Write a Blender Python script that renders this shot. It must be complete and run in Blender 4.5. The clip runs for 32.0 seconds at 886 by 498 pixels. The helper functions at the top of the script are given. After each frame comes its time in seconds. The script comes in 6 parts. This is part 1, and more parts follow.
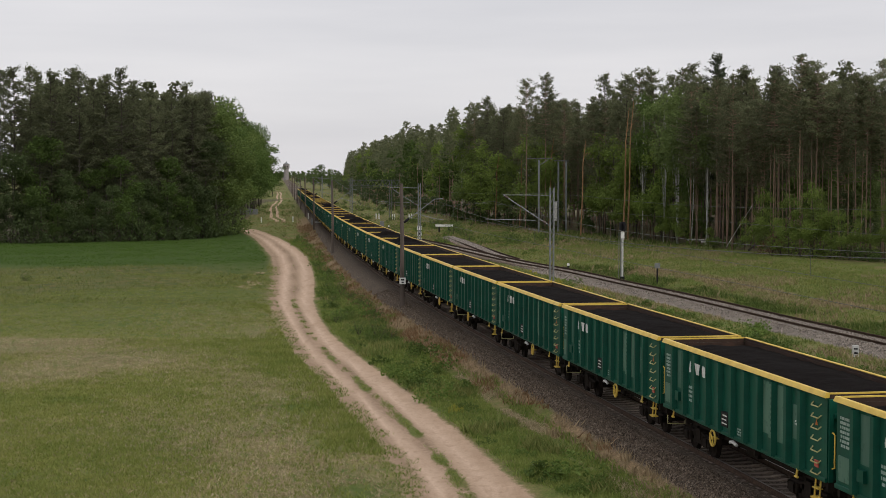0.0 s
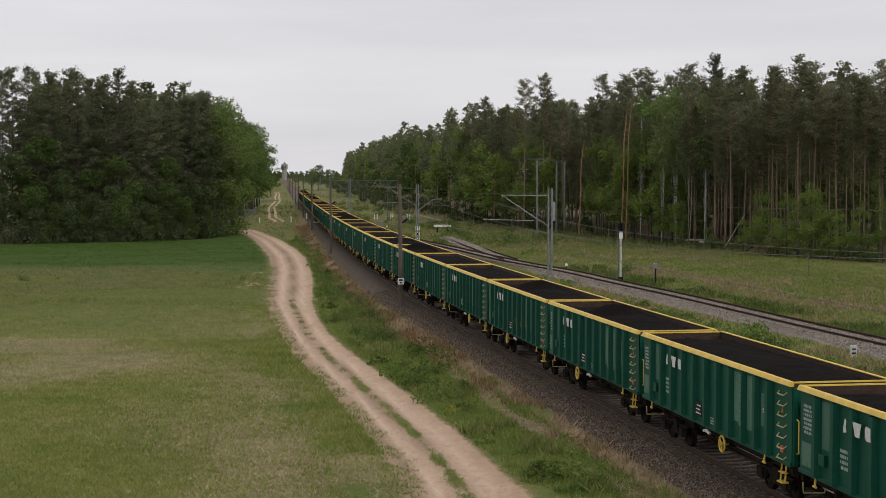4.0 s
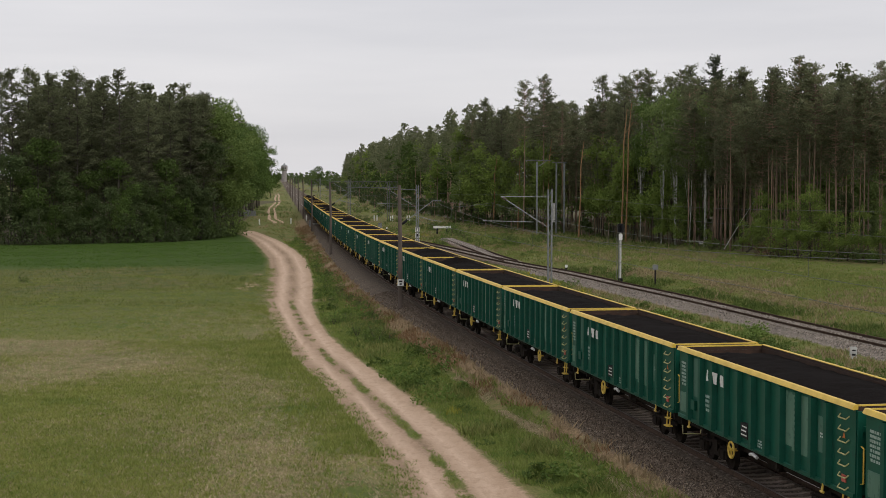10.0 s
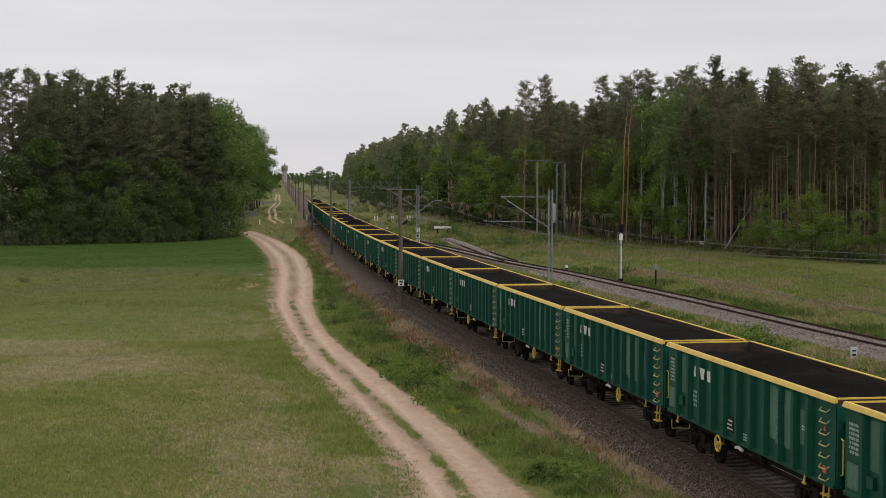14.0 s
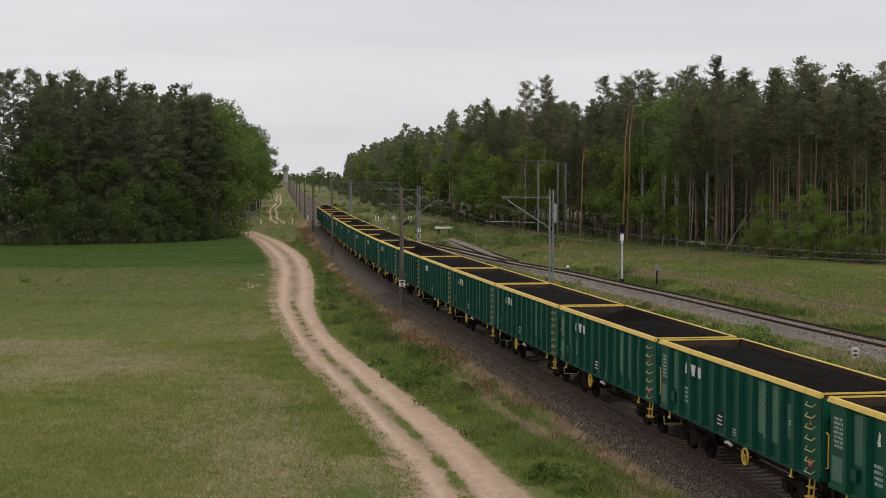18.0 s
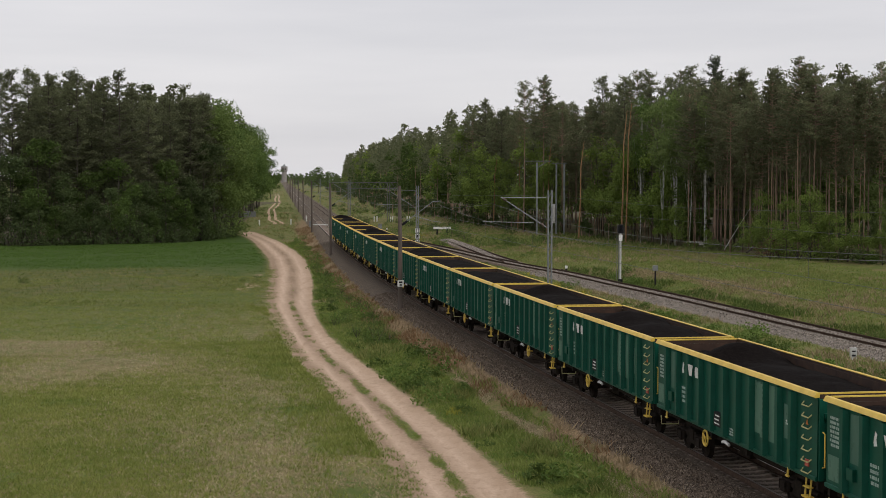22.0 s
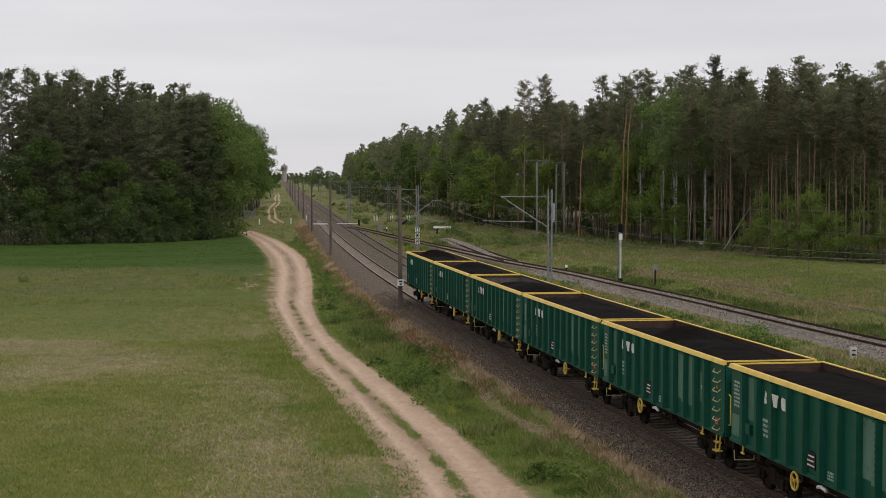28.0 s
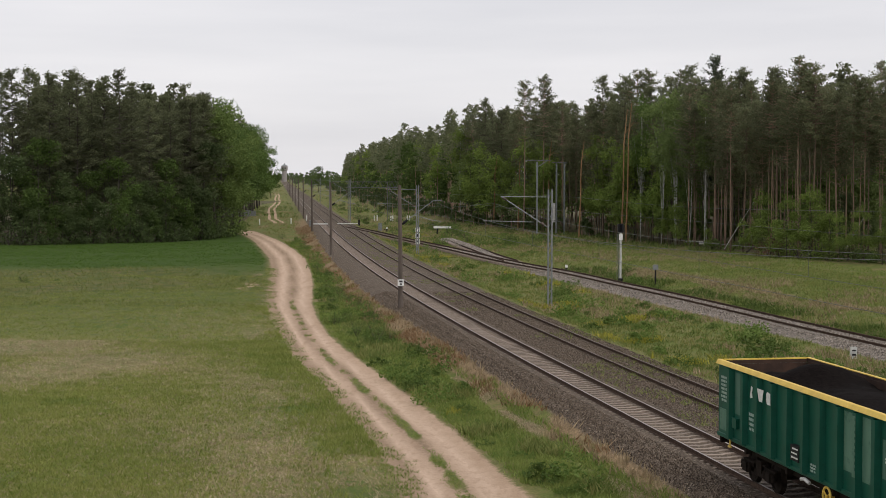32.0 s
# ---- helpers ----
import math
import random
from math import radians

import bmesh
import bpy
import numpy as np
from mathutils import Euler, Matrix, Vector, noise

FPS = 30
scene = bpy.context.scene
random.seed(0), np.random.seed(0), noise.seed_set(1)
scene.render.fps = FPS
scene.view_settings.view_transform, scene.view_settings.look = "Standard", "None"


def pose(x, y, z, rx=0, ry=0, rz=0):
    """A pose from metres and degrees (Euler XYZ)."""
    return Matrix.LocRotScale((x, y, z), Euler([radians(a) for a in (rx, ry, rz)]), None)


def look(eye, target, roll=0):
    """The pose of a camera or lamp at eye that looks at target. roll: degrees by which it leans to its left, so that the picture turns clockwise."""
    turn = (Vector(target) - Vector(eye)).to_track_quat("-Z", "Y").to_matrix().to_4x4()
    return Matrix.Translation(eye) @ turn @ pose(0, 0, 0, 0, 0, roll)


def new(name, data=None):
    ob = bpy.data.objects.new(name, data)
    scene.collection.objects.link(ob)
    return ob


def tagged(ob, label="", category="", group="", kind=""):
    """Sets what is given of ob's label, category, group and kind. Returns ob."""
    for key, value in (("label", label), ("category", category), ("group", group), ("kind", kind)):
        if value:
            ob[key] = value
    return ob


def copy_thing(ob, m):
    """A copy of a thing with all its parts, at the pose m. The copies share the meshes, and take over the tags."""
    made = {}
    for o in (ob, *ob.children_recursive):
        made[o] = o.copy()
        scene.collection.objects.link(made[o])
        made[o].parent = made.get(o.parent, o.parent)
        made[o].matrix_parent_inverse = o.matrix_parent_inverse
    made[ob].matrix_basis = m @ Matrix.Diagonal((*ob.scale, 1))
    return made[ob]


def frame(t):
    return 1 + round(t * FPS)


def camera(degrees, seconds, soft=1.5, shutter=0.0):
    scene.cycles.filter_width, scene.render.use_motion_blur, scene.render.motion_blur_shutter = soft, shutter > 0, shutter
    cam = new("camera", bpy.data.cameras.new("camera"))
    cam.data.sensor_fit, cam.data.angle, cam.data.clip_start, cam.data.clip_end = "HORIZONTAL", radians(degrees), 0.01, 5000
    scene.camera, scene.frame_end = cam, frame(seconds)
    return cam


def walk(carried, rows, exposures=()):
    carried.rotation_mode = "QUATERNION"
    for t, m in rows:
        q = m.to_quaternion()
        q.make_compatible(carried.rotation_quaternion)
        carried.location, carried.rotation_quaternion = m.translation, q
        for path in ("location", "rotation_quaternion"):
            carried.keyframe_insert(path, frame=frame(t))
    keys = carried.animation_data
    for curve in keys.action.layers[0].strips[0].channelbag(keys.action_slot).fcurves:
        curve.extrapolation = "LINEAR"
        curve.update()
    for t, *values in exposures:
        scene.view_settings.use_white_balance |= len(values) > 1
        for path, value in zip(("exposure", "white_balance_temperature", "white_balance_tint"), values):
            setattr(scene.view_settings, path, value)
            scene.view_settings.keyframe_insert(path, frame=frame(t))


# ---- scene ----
# ---------------------------------------------------------------- camera
cam = camera(31.25, 32.0, soft=0.85)
LEAN = -0.06
DRIFT = [(0, 3.2, -3.05), (1, 2.6, -2.7), (2, 0.3, -2.9), (3, 0.2, -2.7), (6, -0.2, -2.2), (7, -0.1, -2.3), (8, 0.1, -0.5), (9, -0.6, 0.0),
         (10, -0.3, -0.1), (11, -0.1, -0.6), (12, 0.0, -0.6), (13, 0.0, -0.4), (14, 0.5, 0.3), (17, 1.7, 0.8), (18, 2.3, 0.8), (19, -3.0, 1.4),
         (20, 0.0, 0.5), (21, 1.7, 1.4), (22, -0.3, 1.4), (23, -0.3, 1.4), (24, -0.3, 1.4), (25, -0.4, 1.4), (28, -0.3, 0.0), (29, -0.6, 0.3),
         (30, -0.6, -0.1), (31, -0.1, -0.1), (32, 0.0, 0.0)]
EYE = 9.0
TILT = 90 - 2.641
STEP = 0.02044          # degrees of turn for one unit of drift
walk(cam, [(t, pose(0, 0, EYE, TILT + b * STEP, LEAN, a * STEP)) for t, a, b in DRIFT],
     exposures=[(0, -0.02), (28, -0.02), (29, -0.03), (30, 0.12), (32, 0.12)])

# ---------------------------------------------------------------- world and light
world = bpy.data.worlds.new("overcast_sky")
scene.world = world
world.use_nodes = True
wn, wl = world.node_tree.nodes, world.node_tree.links
wn.clear()
w_out = wn.new("ShaderNodeOutputWorld")
w_bg = wn.new("ShaderNodeBackground")
w_sky = wn.new("ShaderNodeTexSky")
w_sky.sky_type = "NISHITA"
w_sky.sun_disc = False
w_sky.sun_elevation = radians(52)
w_sky.sun_rotation = radians(138)
w_dim = wn.new("ShaderNodeVectorMath")
w_dim.operation = "SCALE"
w_dim.inputs["Scale"].default_value = 0.08
w_tc = wn.new("ShaderNodeTexCoord")
w_map = wn.new("ShaderNodeMapping")
w_map.inputs["Scale"].default_value = (1.6, 1.6, 14.0)
w_noise = wn.new("ShaderNodeTexNoise")
w_noise.inputs["Scale"].default_value = 1.7
w_noise.inputs["Detail"].default_value = 5
w_ramp = wn.new("ShaderNodeValToRGB")
w_ramp.color_ramp.elements[0].position = 0.3
w_ramp.color_ramp.elements[0].color = (0.66, 0.65, 0.68, 1)
w_ramp.color_ramp.elements[1].position = 0.66
w_ramp.color_ramp.elements[1].color = (0.78, 0.76, 0.78, 1)
w_mix = wn.new("ShaderNodeMix")
w_mix.data_type = "RGBA"
w_mix.inputs["Factor"].default_value = 0.9
wl.new(w_tc.outputs["Generated"], w_map.inputs["Vector"])
wl.new(w_map.outputs["Vector"], w_noise.inputs["Vector"])
wl.new(w_noise.outputs["Fac"], w_ramp.inputs["Fac"])
wl.new(w_sky.outputs["Color"], w_dim.inputs[0])
wl.new(w_dim.outputs["Vector"], w_mix.inputs["A"])
wl.new(w_ramp.outputs["Color"], w_mix.inputs["B"])
wl.new(w_mix.outputs["Result"], w_bg.inputs["Color"])
wl.new(w_bg.outputs["Background"], w_out.inputs["Surface"])
w_bg.inputs["Strength"].default_value = 1.07
sun_data = bpy.data.lights.new("sun", "SUN")
sun_data.energy, sun_data.angle, sun_data.color = 1.6, radians(50), (1.0, 0.95, 0.88)
sun = new("sun", sun_data)
sun.matrix_world = look((32, -36, 62), (0, 0, 0))

# ---------------------------------------------------------------- plan: the curve of the line
KNOT = np.array([35, 50, 70, 95, 130, 190, 300, 500.0])
KNOT_X = np.array([11.93, 9.37, 5.97, 1.97, -3.20, -10.76, -22.86, -43.85])


def natural_spline(k, v):
    """A natural cubic through the knots, straight beyond its ends."""
    n, h = len(k), np.diff(k)
    a, b = np.zeros((n, n)), np.zeros(n)
    a[0, 0] = a[-1, -1] = 1
    for i in range(1, n - 1):
        a[i, i - 1:i + 2] = h[i - 1], 2 * (h[i - 1] + h[i]), h[i]
        b[i] = 6 * ((v[i + 1] - v[i]) / h[i] - (v[i] - v[i - 1]) / h[i - 1])
    m = np.linalg.solve(a, b)
    first = (v[1] - v[0]) / h[0] - h[0] * m[1] / 6
    last = (v[-1] - v[-2]) / h[-1] + h[-1] * m[-2] / 6

    def at(y):
        y = np.asarray(y, float)
        i = np.clip(np.searchsorted(k, y) - 1, 0, n - 2)
        p, q = k[i], k[i + 1]
        w, c = q - p, np.clip(y, k[0], k[-1])
        s = (m[i] * (q - c) ** 3 + m[i + 1] * (c - p) ** 3) / 6 / w + (v[i] / w - m[i] * w / 6) * (q - c) + (v[i + 1] / w - m[i + 1] * w / 6) * (c - p)
        return s + np.where(y < k[0], (y - k[0]) * first, 0) + np.where(y > k[-1], (y - k[-1]) * last, 0)
    return at


line_x = natural_spline(KNOT, KNOT_X)
RUN_Y = np.linspace(-60, 1600, 6640)
RUN_X = line_x(RUN_Y)
RUN_S = np.r_[0, np.cumsum(np.hypot(np.diff(RUN_X), np.diff(RUN_Y)))]
RUN_S -= np.interp(15, RUN_Y, RUN_S)
GAUGE, TRACK_TWO = 0.75, 4.06


def on_line(s, off=0.0):
    """Place beside the line: metres along it, and to the right of it."""
    y = np.interp(s, RUN_S, RUN_Y)
    sl = (line_x(y + 0.5) - line_x(y - 0.5))
    n = math.sqrt(1 + sl * sl)
    return float(line_x(y) + off / n), float(y - off * sl / n)


def line_dir(s):
    a, b = on_line(s - 1), on_line(s + 1)
    return math.atan2(b[1] - a[1], b[0] - a[0])


# the siding that leaves the second track and runs off to the right
SIDE_Y = np.array([-60, 40, 86, 94, 126, 133, 150, 163, 178, 194, 211, 231, 262, 282])
SIDE_X = np.array([52.0, 33.0, 24.1, 22.5, 16.5, 15.0, 11.6, 8.2, 4.9, 1.8, -1.8, -6.1, -12.2, -16.6])
side_x = natural_spline(SIDE_Y[1:], SIDE_X[1:])
spur_x = natural_spline(np.array([165, 180, 200, 228.0]), np.array([8.0, 6.0, 3.9, 0.9]))
ROAD_Y = np.array([30, 48, 53, 60, 68, 77, 87, 97, 109, 122, 145, 160, 173, 190, 213, 240, 258, 280, 300])
ROAD_L = np.array([1.1, -0.75, -1.2, -2.4, -3.95, -5.7, -7.8, -9.45, -11.3, -13.2, -15.6, -17.0, -18.4, -20.4, -23.9, -28.2, -31.5, -36.5, -42.0])
ROAD_R = np.array([5.4, 2.7, 1.8, 0.6, -1.0, -2.85, -5.0, -7.0, -8.7, -10.2, -12.0, -13.4, -14.8, -16.7, -20.1, -24.7, -28.4, -33.0, -40.2])


def ramp01(v, a, b):
    t = np.clip((v - a) / (b - a), 0, 1)
    return t * t * (3 - 2 * t)


def wob(x, y, k, seed=0.0):
    return (np.sin(x * k + 1.3 * np.sin(y * k * 0.7 + seed) + seed) + np.sin(y * k * 1.1 + 1.7 * np.sin(x * k * 0.6 + 2 * seed))) * 0.5


def ground_parts(x, y):
    """Height of the ground and what covers it, for arrays of places."""
    x, y = np.asarray(x, float), np.asarray(y, float)
    sl = (line_x(y + 1) - line_x(y - 1)) / 2
    o = (x - line_x(y)) / np.sqrt(1 + sl * sl)
    near = 1 - ramp01(y, 330, 420)
    z = np.full_like(o, -0.9)
    left = ramp01(o, -4.3, -1.9)
    z = z + left * 0.755 - 0.07 * (np.abs(o) < 0.9) * (y < 330)
    z = z - ramp01(o, TRACK_TWO + 2.0, TRACK_TWO + 3.6) * 0.38
    o3 = x - side_x(y)
    on3 = (y < 285)
    wide3 = np.interp(y, [150, 172], [1.0, 0.62])
    bed3 = np.where(on3, 1 - ramp01(np.abs(o3) / wide3, 1.15, 2.3), 0)
    bed4 = np.where((y > 166) & (y < 231), 1 - ramp01(np.abs(x - spur_x(y)), 0.75, 1.4), 0)
    z = np.where(o > TRACK_TWO + 1, np.maximum(z, -0.6 + np.maximum(bed3, bed4) * 0.45), z)
    z = z + np.where(on3, 0.8 * ramp01(o3, 2.4, 6.5) + 0.2 * ramp01(o3, 6, 14), ramp01(o, 9, 22)) * (0.95 - 0.75 * ramp01(y, 150, 230))
    rise = wob(x, y, 0.35) * 0.06 + wob(x, y, 0.9, 2.0) * 0.035
    road = ramp01(x, np.interp(y, ROAD_Y, ROAD_L) - 1.5, np.interp(y, ROAD_Y, ROAD_L) + 0.6) * (1 - ramp01(x, np.interp(y, ROAD_Y, ROAD_R) - 0.5, np.interp(y, ROAD_Y, ROAD_R) + 0.7)) * (y < 300)
    mid = (np.interp(y, ROAD_Y, ROAD_L) + np.interp(y, ROAD_Y, ROAD_R)) / 2
    half = (np.interp(y, ROAD_Y, ROAD_R) - np.interp(y, ROAD_Y, ROAD_L)) / 2
    u = (x - mid) / half
    far_mid = np.interp(y, [300, 340, 364, 470, 633, 822, 1200], [-31, -35.5, -39.5, -50.5, -66, -86, -126])
    road2 = 0.85 * (1 - ramp01(np.abs(np.abs(x - far_mid + 0.3 * np.sin(y * 0.03)) - 0.8), 0.2, 0.6)) * (y > 330) * (y < 900)
    mid_u = np.interp(y, [50, 80, 104], [-0.10, -0.08, 0.04])
    tufts = np.clip(0.68 + 0.34 * wob(x * 1.3, y, 1.17, 5.0) + 0.30 * wob(x, y, 0.47, 2.0) + 0.2 * wob(x * 2, y, 2.3, 1.0), 0, 1)
    strip = road * np.exp(-((u - mid_u) / 0.19) ** 2) * (1 - 0.75 * ramp01(y, 105, 150)) * tufts
    rut = np.exp(-((np.abs(u - mid_u) - 0.50) / 0.20) ** 2) * road
    middle = road * np.exp(-((u - mid_u + 0.05 * np.sin(y * 0.21)) / 0.23) ** 2) * np.clip(0.85 + 0.3 * wob(x, y, 0.31, 3.0), 0.4, 1) * (1 - 0.5 * ramp01(y, 190, 240))
    bed = np.maximum(ramp01(o - 0.55 * ramp01(y, 150, 290) - 0.35 * (1 - ramp01(y, 85, 120)), -3.9, -2.5) * (1 - ramp01(o, TRACK_TWO + 1.5, TRACK_TWO + 2.2)), np.maximum(bed3, bed4) * (o > TRACK_TWO + 1.2))
    pale = np.maximum(np.where(on3, 1 - ramp01(np.abs(o3 + 0.5 * (wide3 > 0.9)) / wide3, 1.35, 2.2), 0) * (1 - 0.8 * ramp01(y, 190, 215)), bed4) * (o > TRACK_TWO + 2)
    brink = np.clip(road * (1 - ramp01(u, -1.0, -0.62)) + 0.5 * road * ramp01(u, 0.85, 1.15) + 1.15 * middle, 0, 1)
    belt = np.interp(y, [70, 110], [1.3, 0.0])
    dry = ramp01(o + 0.6 * wob(x, y, 0.5, 3.0) - belt, -5.7, -4.3) * (1 - ramp01(o - 0.4 * (1 - ramp01(y, 85, 120)), -2.9, -2.2)) * np.clip(0.85 + 0.4 * wob(x, y, 0.7, 1.0), 0.45, 1) * (1 - ramp01(y, 330, 380))
    field = (1 - ramp01(x, np.interp(y, ROAD_Y, ROAD_L) - 1.2, np.interp(y, ROAD_Y, ROAD_L) + 0.2)) * (y < 270)
    wood = ramp01(x - np.interp(y, [120, 135, 158, 165, 185, 207, 237, 256, 285, 335, 484, 728, 1150, 1160], [66, 58, 44, 38.8, 34, 31, 26.7, 19.5, 11.7, 2, -14.5, -37, -75, 0]), -0.5, 2.5)
    wood = np.maximum(wood, ramp01(y - np.interp(x, [-72, -62, -48, -41, -36.5], [224, 225, 231, 237, 250]), -1.0, 1.5) * (1 - ramp01(x - np.interp(y, [250, 275, 400, 520], [-36, -37, -48, -62]), -1.5, 1.0)) * (y < 620))
    rust = np.maximum(np.exp(-((np.abs(o) - GAUGE) / 0.17) ** 2), np.exp(-((np.abs(o - TRACK_TWO) - GAUGE) / 0.17) ** 2))
    lush = np.clip(ramp01(y + 10 * wob(x, y, 0.12, 1.0), 66, 132) * 0.62 + 0.42 * ramp01(y + 5 * wob(x, y, 0.15, 1.0), 150, 185), 0, 1) * field
    beside = np.interp(y, ROAD_Y, ROAD_L) - x
    lush = np.maximum(lush, field * 0.5 * np.exp(-((beside - 2.2) / 1.6) ** 2) * (1 - ramp01(y, 105, 125)) * np.clip(0.7 + 0.5 * wob(x, y, 0.6, 2.0), 0, 1))
    fallow = field * ramp01(y + 7 * wob(x, y, 0.13, 2.0), 108, 128) * (1 - ramp01(y + 6 * wob(x, y, 0.2, 4.0), 158, 172)) * np.clip(0.6 + 0.55 * wob(x * 0.5, y, 0.22, 6.0), 0, 1)
    bare = np.exp(-((x + 17.4 + 0.4 * np.sin(y)) / 0.9) ** 2 - ((y - 142) / 8.0) ** 2) + 0.7 * np.exp(-((x + 18.6) / 1.0) ** 2 - ((y - 158) / 4.0) ** 2)
    rough = 1 - np.maximum(road, bed)
    z = z + rise * rough + road * (-0.05 - 0.05 * np.exp(-((np.abs(u) - 0.5) / 0.2) ** 2)) + strip * 0.05
    return z, dict(fallow=fallow, road=np.maximum(np.maximum(road * (1 - 0.25 * strip), road2), 0.55 * np.minimum(bare * 1.4, 1)), strip=strip, bed=bed, pale=pale, dry=dry, field=field, lush=lush, wood=wood, rust=rust, rut=rut, brink=brink), o


def ground_z(x, y):
    return float(ground_parts(np.array([x]), np.array([y]))[0][0])


# ---------------------------------------------------------------- materials
def nodes_of(name):
    m = bpy.data.materials.new(name)
    m.use_nodes = True
    n, l = m.node_tree.nodes, m.node_tree.links
    return m, n, l, n["Principled BSDF"]


def noise_node(n, l, scale, detail=4.0, rough=0.55, coord="Object", stretch=None):
    tc = n.new("ShaderNodeTexCoord")
    t = n.new("ShaderNodeTexNoise")
    t.inputs["Scale"].default_value, t.inputs["Detail"].default_value, t.inputs["Roughness"].default_value = scale, detail, rough
    if stretch:
        mp = n.new("ShaderNodeMapping")
        mp.inputs["Scale"].default_value = stretch
        l.new(tc.outputs[coord], mp.inputs["Vector"])
        l.new(mp.outputs["Vector"], t.inputs["Vector"])
    else:
        l.new(tc.outputs[coord], t.inputs["Vector"])
    return t


def ramp_node(n, l, fac, stops):
    r = n.new("ShaderNodeValToRGB")
    e = r.color_ramp.elements
    while len(e) < len(stops):
        e.new(0.5)
    for el, (p, c) in zip(e, stops):
        el.position, el.color = p, (*c, 1)
    l.new(fac, r.inputs["Fac"])
    return r.outputs["Color"]


def mix_node(n, l, fac, a, b):
    m = n.new("ShaderNodeMix")
    m.data_type = "RGBA"
    for key, v in (("Factor", fac), ("A", a), ("B", b)):
        if isinstance(v, (int, float)):
            m.inputs[key].default_value = v
        elif isinstance(v, tuple):
            m.inputs[key].default_value = (*v, 1)
        else:
            l.new(v, m.inputs[key])
    return m.outputs["Result"]


def bump_node(n, l, p, height, strength, distance=0.02):
    b = n.new("ShaderNodeBump")
    b.inputs["Strength"].default_value, b.inputs["Distance"].default_value = strength, distance
    l.new(height, b.inputs["Height"])
    l.new(b.outputs["Normal"], p.inputs["Normal"])


def math_node(n, l, op, a, b):
    m = n.new("ShaderNodeMath")
    m.operation = op
    for i, v in enumerate((a, b)):
        if isinstance(v, (int, float)):
            m.inputs[i].default_value = v
        else:
            l.new(v, m.inputs[i])
    m.use_clamp = True
    return m.outputs[0]


def surface(name, dark, light, scale=3.0, rough=0.7, metal=0.0, bump=0.15, stain=None, stain_scale=1.2, stain_at=0.58, stretch=None, vary=0.0, gloss=0.5):
    """A plain worn surface: fine grain between two colours, with stains over it."""
    m, n, l, p = nodes_of(name)
    t = noise_node(n, l, scale, 6, stretch=stretch)
    col = ramp_node(n, l, t.outputs["Fac"], [(0.3, dark), (0.7, light)])
    if stain:
        s = noise_node(n, l, stain_scale, 8, 0.65)
        f = ramp_node(n, l, s.outputs["Fac"], [(stain_at, (0, 0, 0)), (stain_at + 0.1, (1, 1, 1))])
        col = mix_node(n, l, f, col, stain)
    if vary:
        info = n.new("ShaderNodeObjectInfo")
        hsv = n.new("ShaderNodeHueSaturation")
        v = n.new("ShaderNodeMapRange")
        v.inputs["To Min"].default_value, v.inputs["To Max"].default_value = 1 - vary, 1 + vary
        l.new(info.outputs["Random"], v.inputs["Value"])
        l.new(v.outputs["Result"], hsv.inputs["Value"])
        l.new(col, hsv.inputs["Color"])
        col = hsv.outputs["Color"]
    l.new(col, p.inputs["Base Color"])
    p.inputs["Roughness"].default_value, p.inputs["Metallic"].default_value = rough, metal
    p.inputs["Specular IOR Level"].default_value = gloss
    if bump:
        bump_node(n, l, p, t.outputs["Fac"], bump)
    return m


def leafy(name, dark, light, scale=0.5, vary=0.25, sheen=0.25):
    """Leaves: colour by clump and by tree, a little light through them."""
    m, n, l, p = nodes_of(name)
    t = noise_node(n, l, scale, 3)
    g = n.new("ShaderNodeNewGeometry")
    f = math_node(n, l, "ADD", math_node(n, l, "MULTIPLY", t.outputs["Fac"], 0.7), math_node(n, l, "MULTIPLY", g.outputs["Random Per Island"], 0.35))
    col = ramp_node(n, l, f, [(0.25, dark), (0.75, light)])
    info = n.new("ShaderNodeObjectInfo")
    hsv = n.new("ShaderNodeHueSaturation")
    v = n.new("ShaderNodeMapRange")
    v.inputs["To Min"].default_value, v.inputs["To Max"].default_value = 1 - vary, 1 + vary
    l.new(info.outputs["Random"], v.inputs["Value"])
    l.new(v.outputs["Result"], hsv.inputs["Value"])
    l.new(col, hsv.inputs["Color"])
    l.new(hsv.outputs["Color"], p.inputs["Base Color"])
    p.inputs["Roughness"].default_value = 0.65
    p.inputs["Specular IOR Level"].default_value = 0.2
    tr = n.new("ShaderNodeBsdfTranslucent")
    l.new(hsv.outputs["Color"], tr.inputs["Color"])
    mx = n.new("ShaderNodeMixShader")
    mx.inputs["Fac"].default_value = sheen
    l.new(p.outputs["BSDF"], mx.inputs[1])
    l.new(tr.outputs["BSDF"], mx.inputs[2])
    l.new(mx.outputs["Shader"], n["Material Output"].inputs["Surface"])
    return m


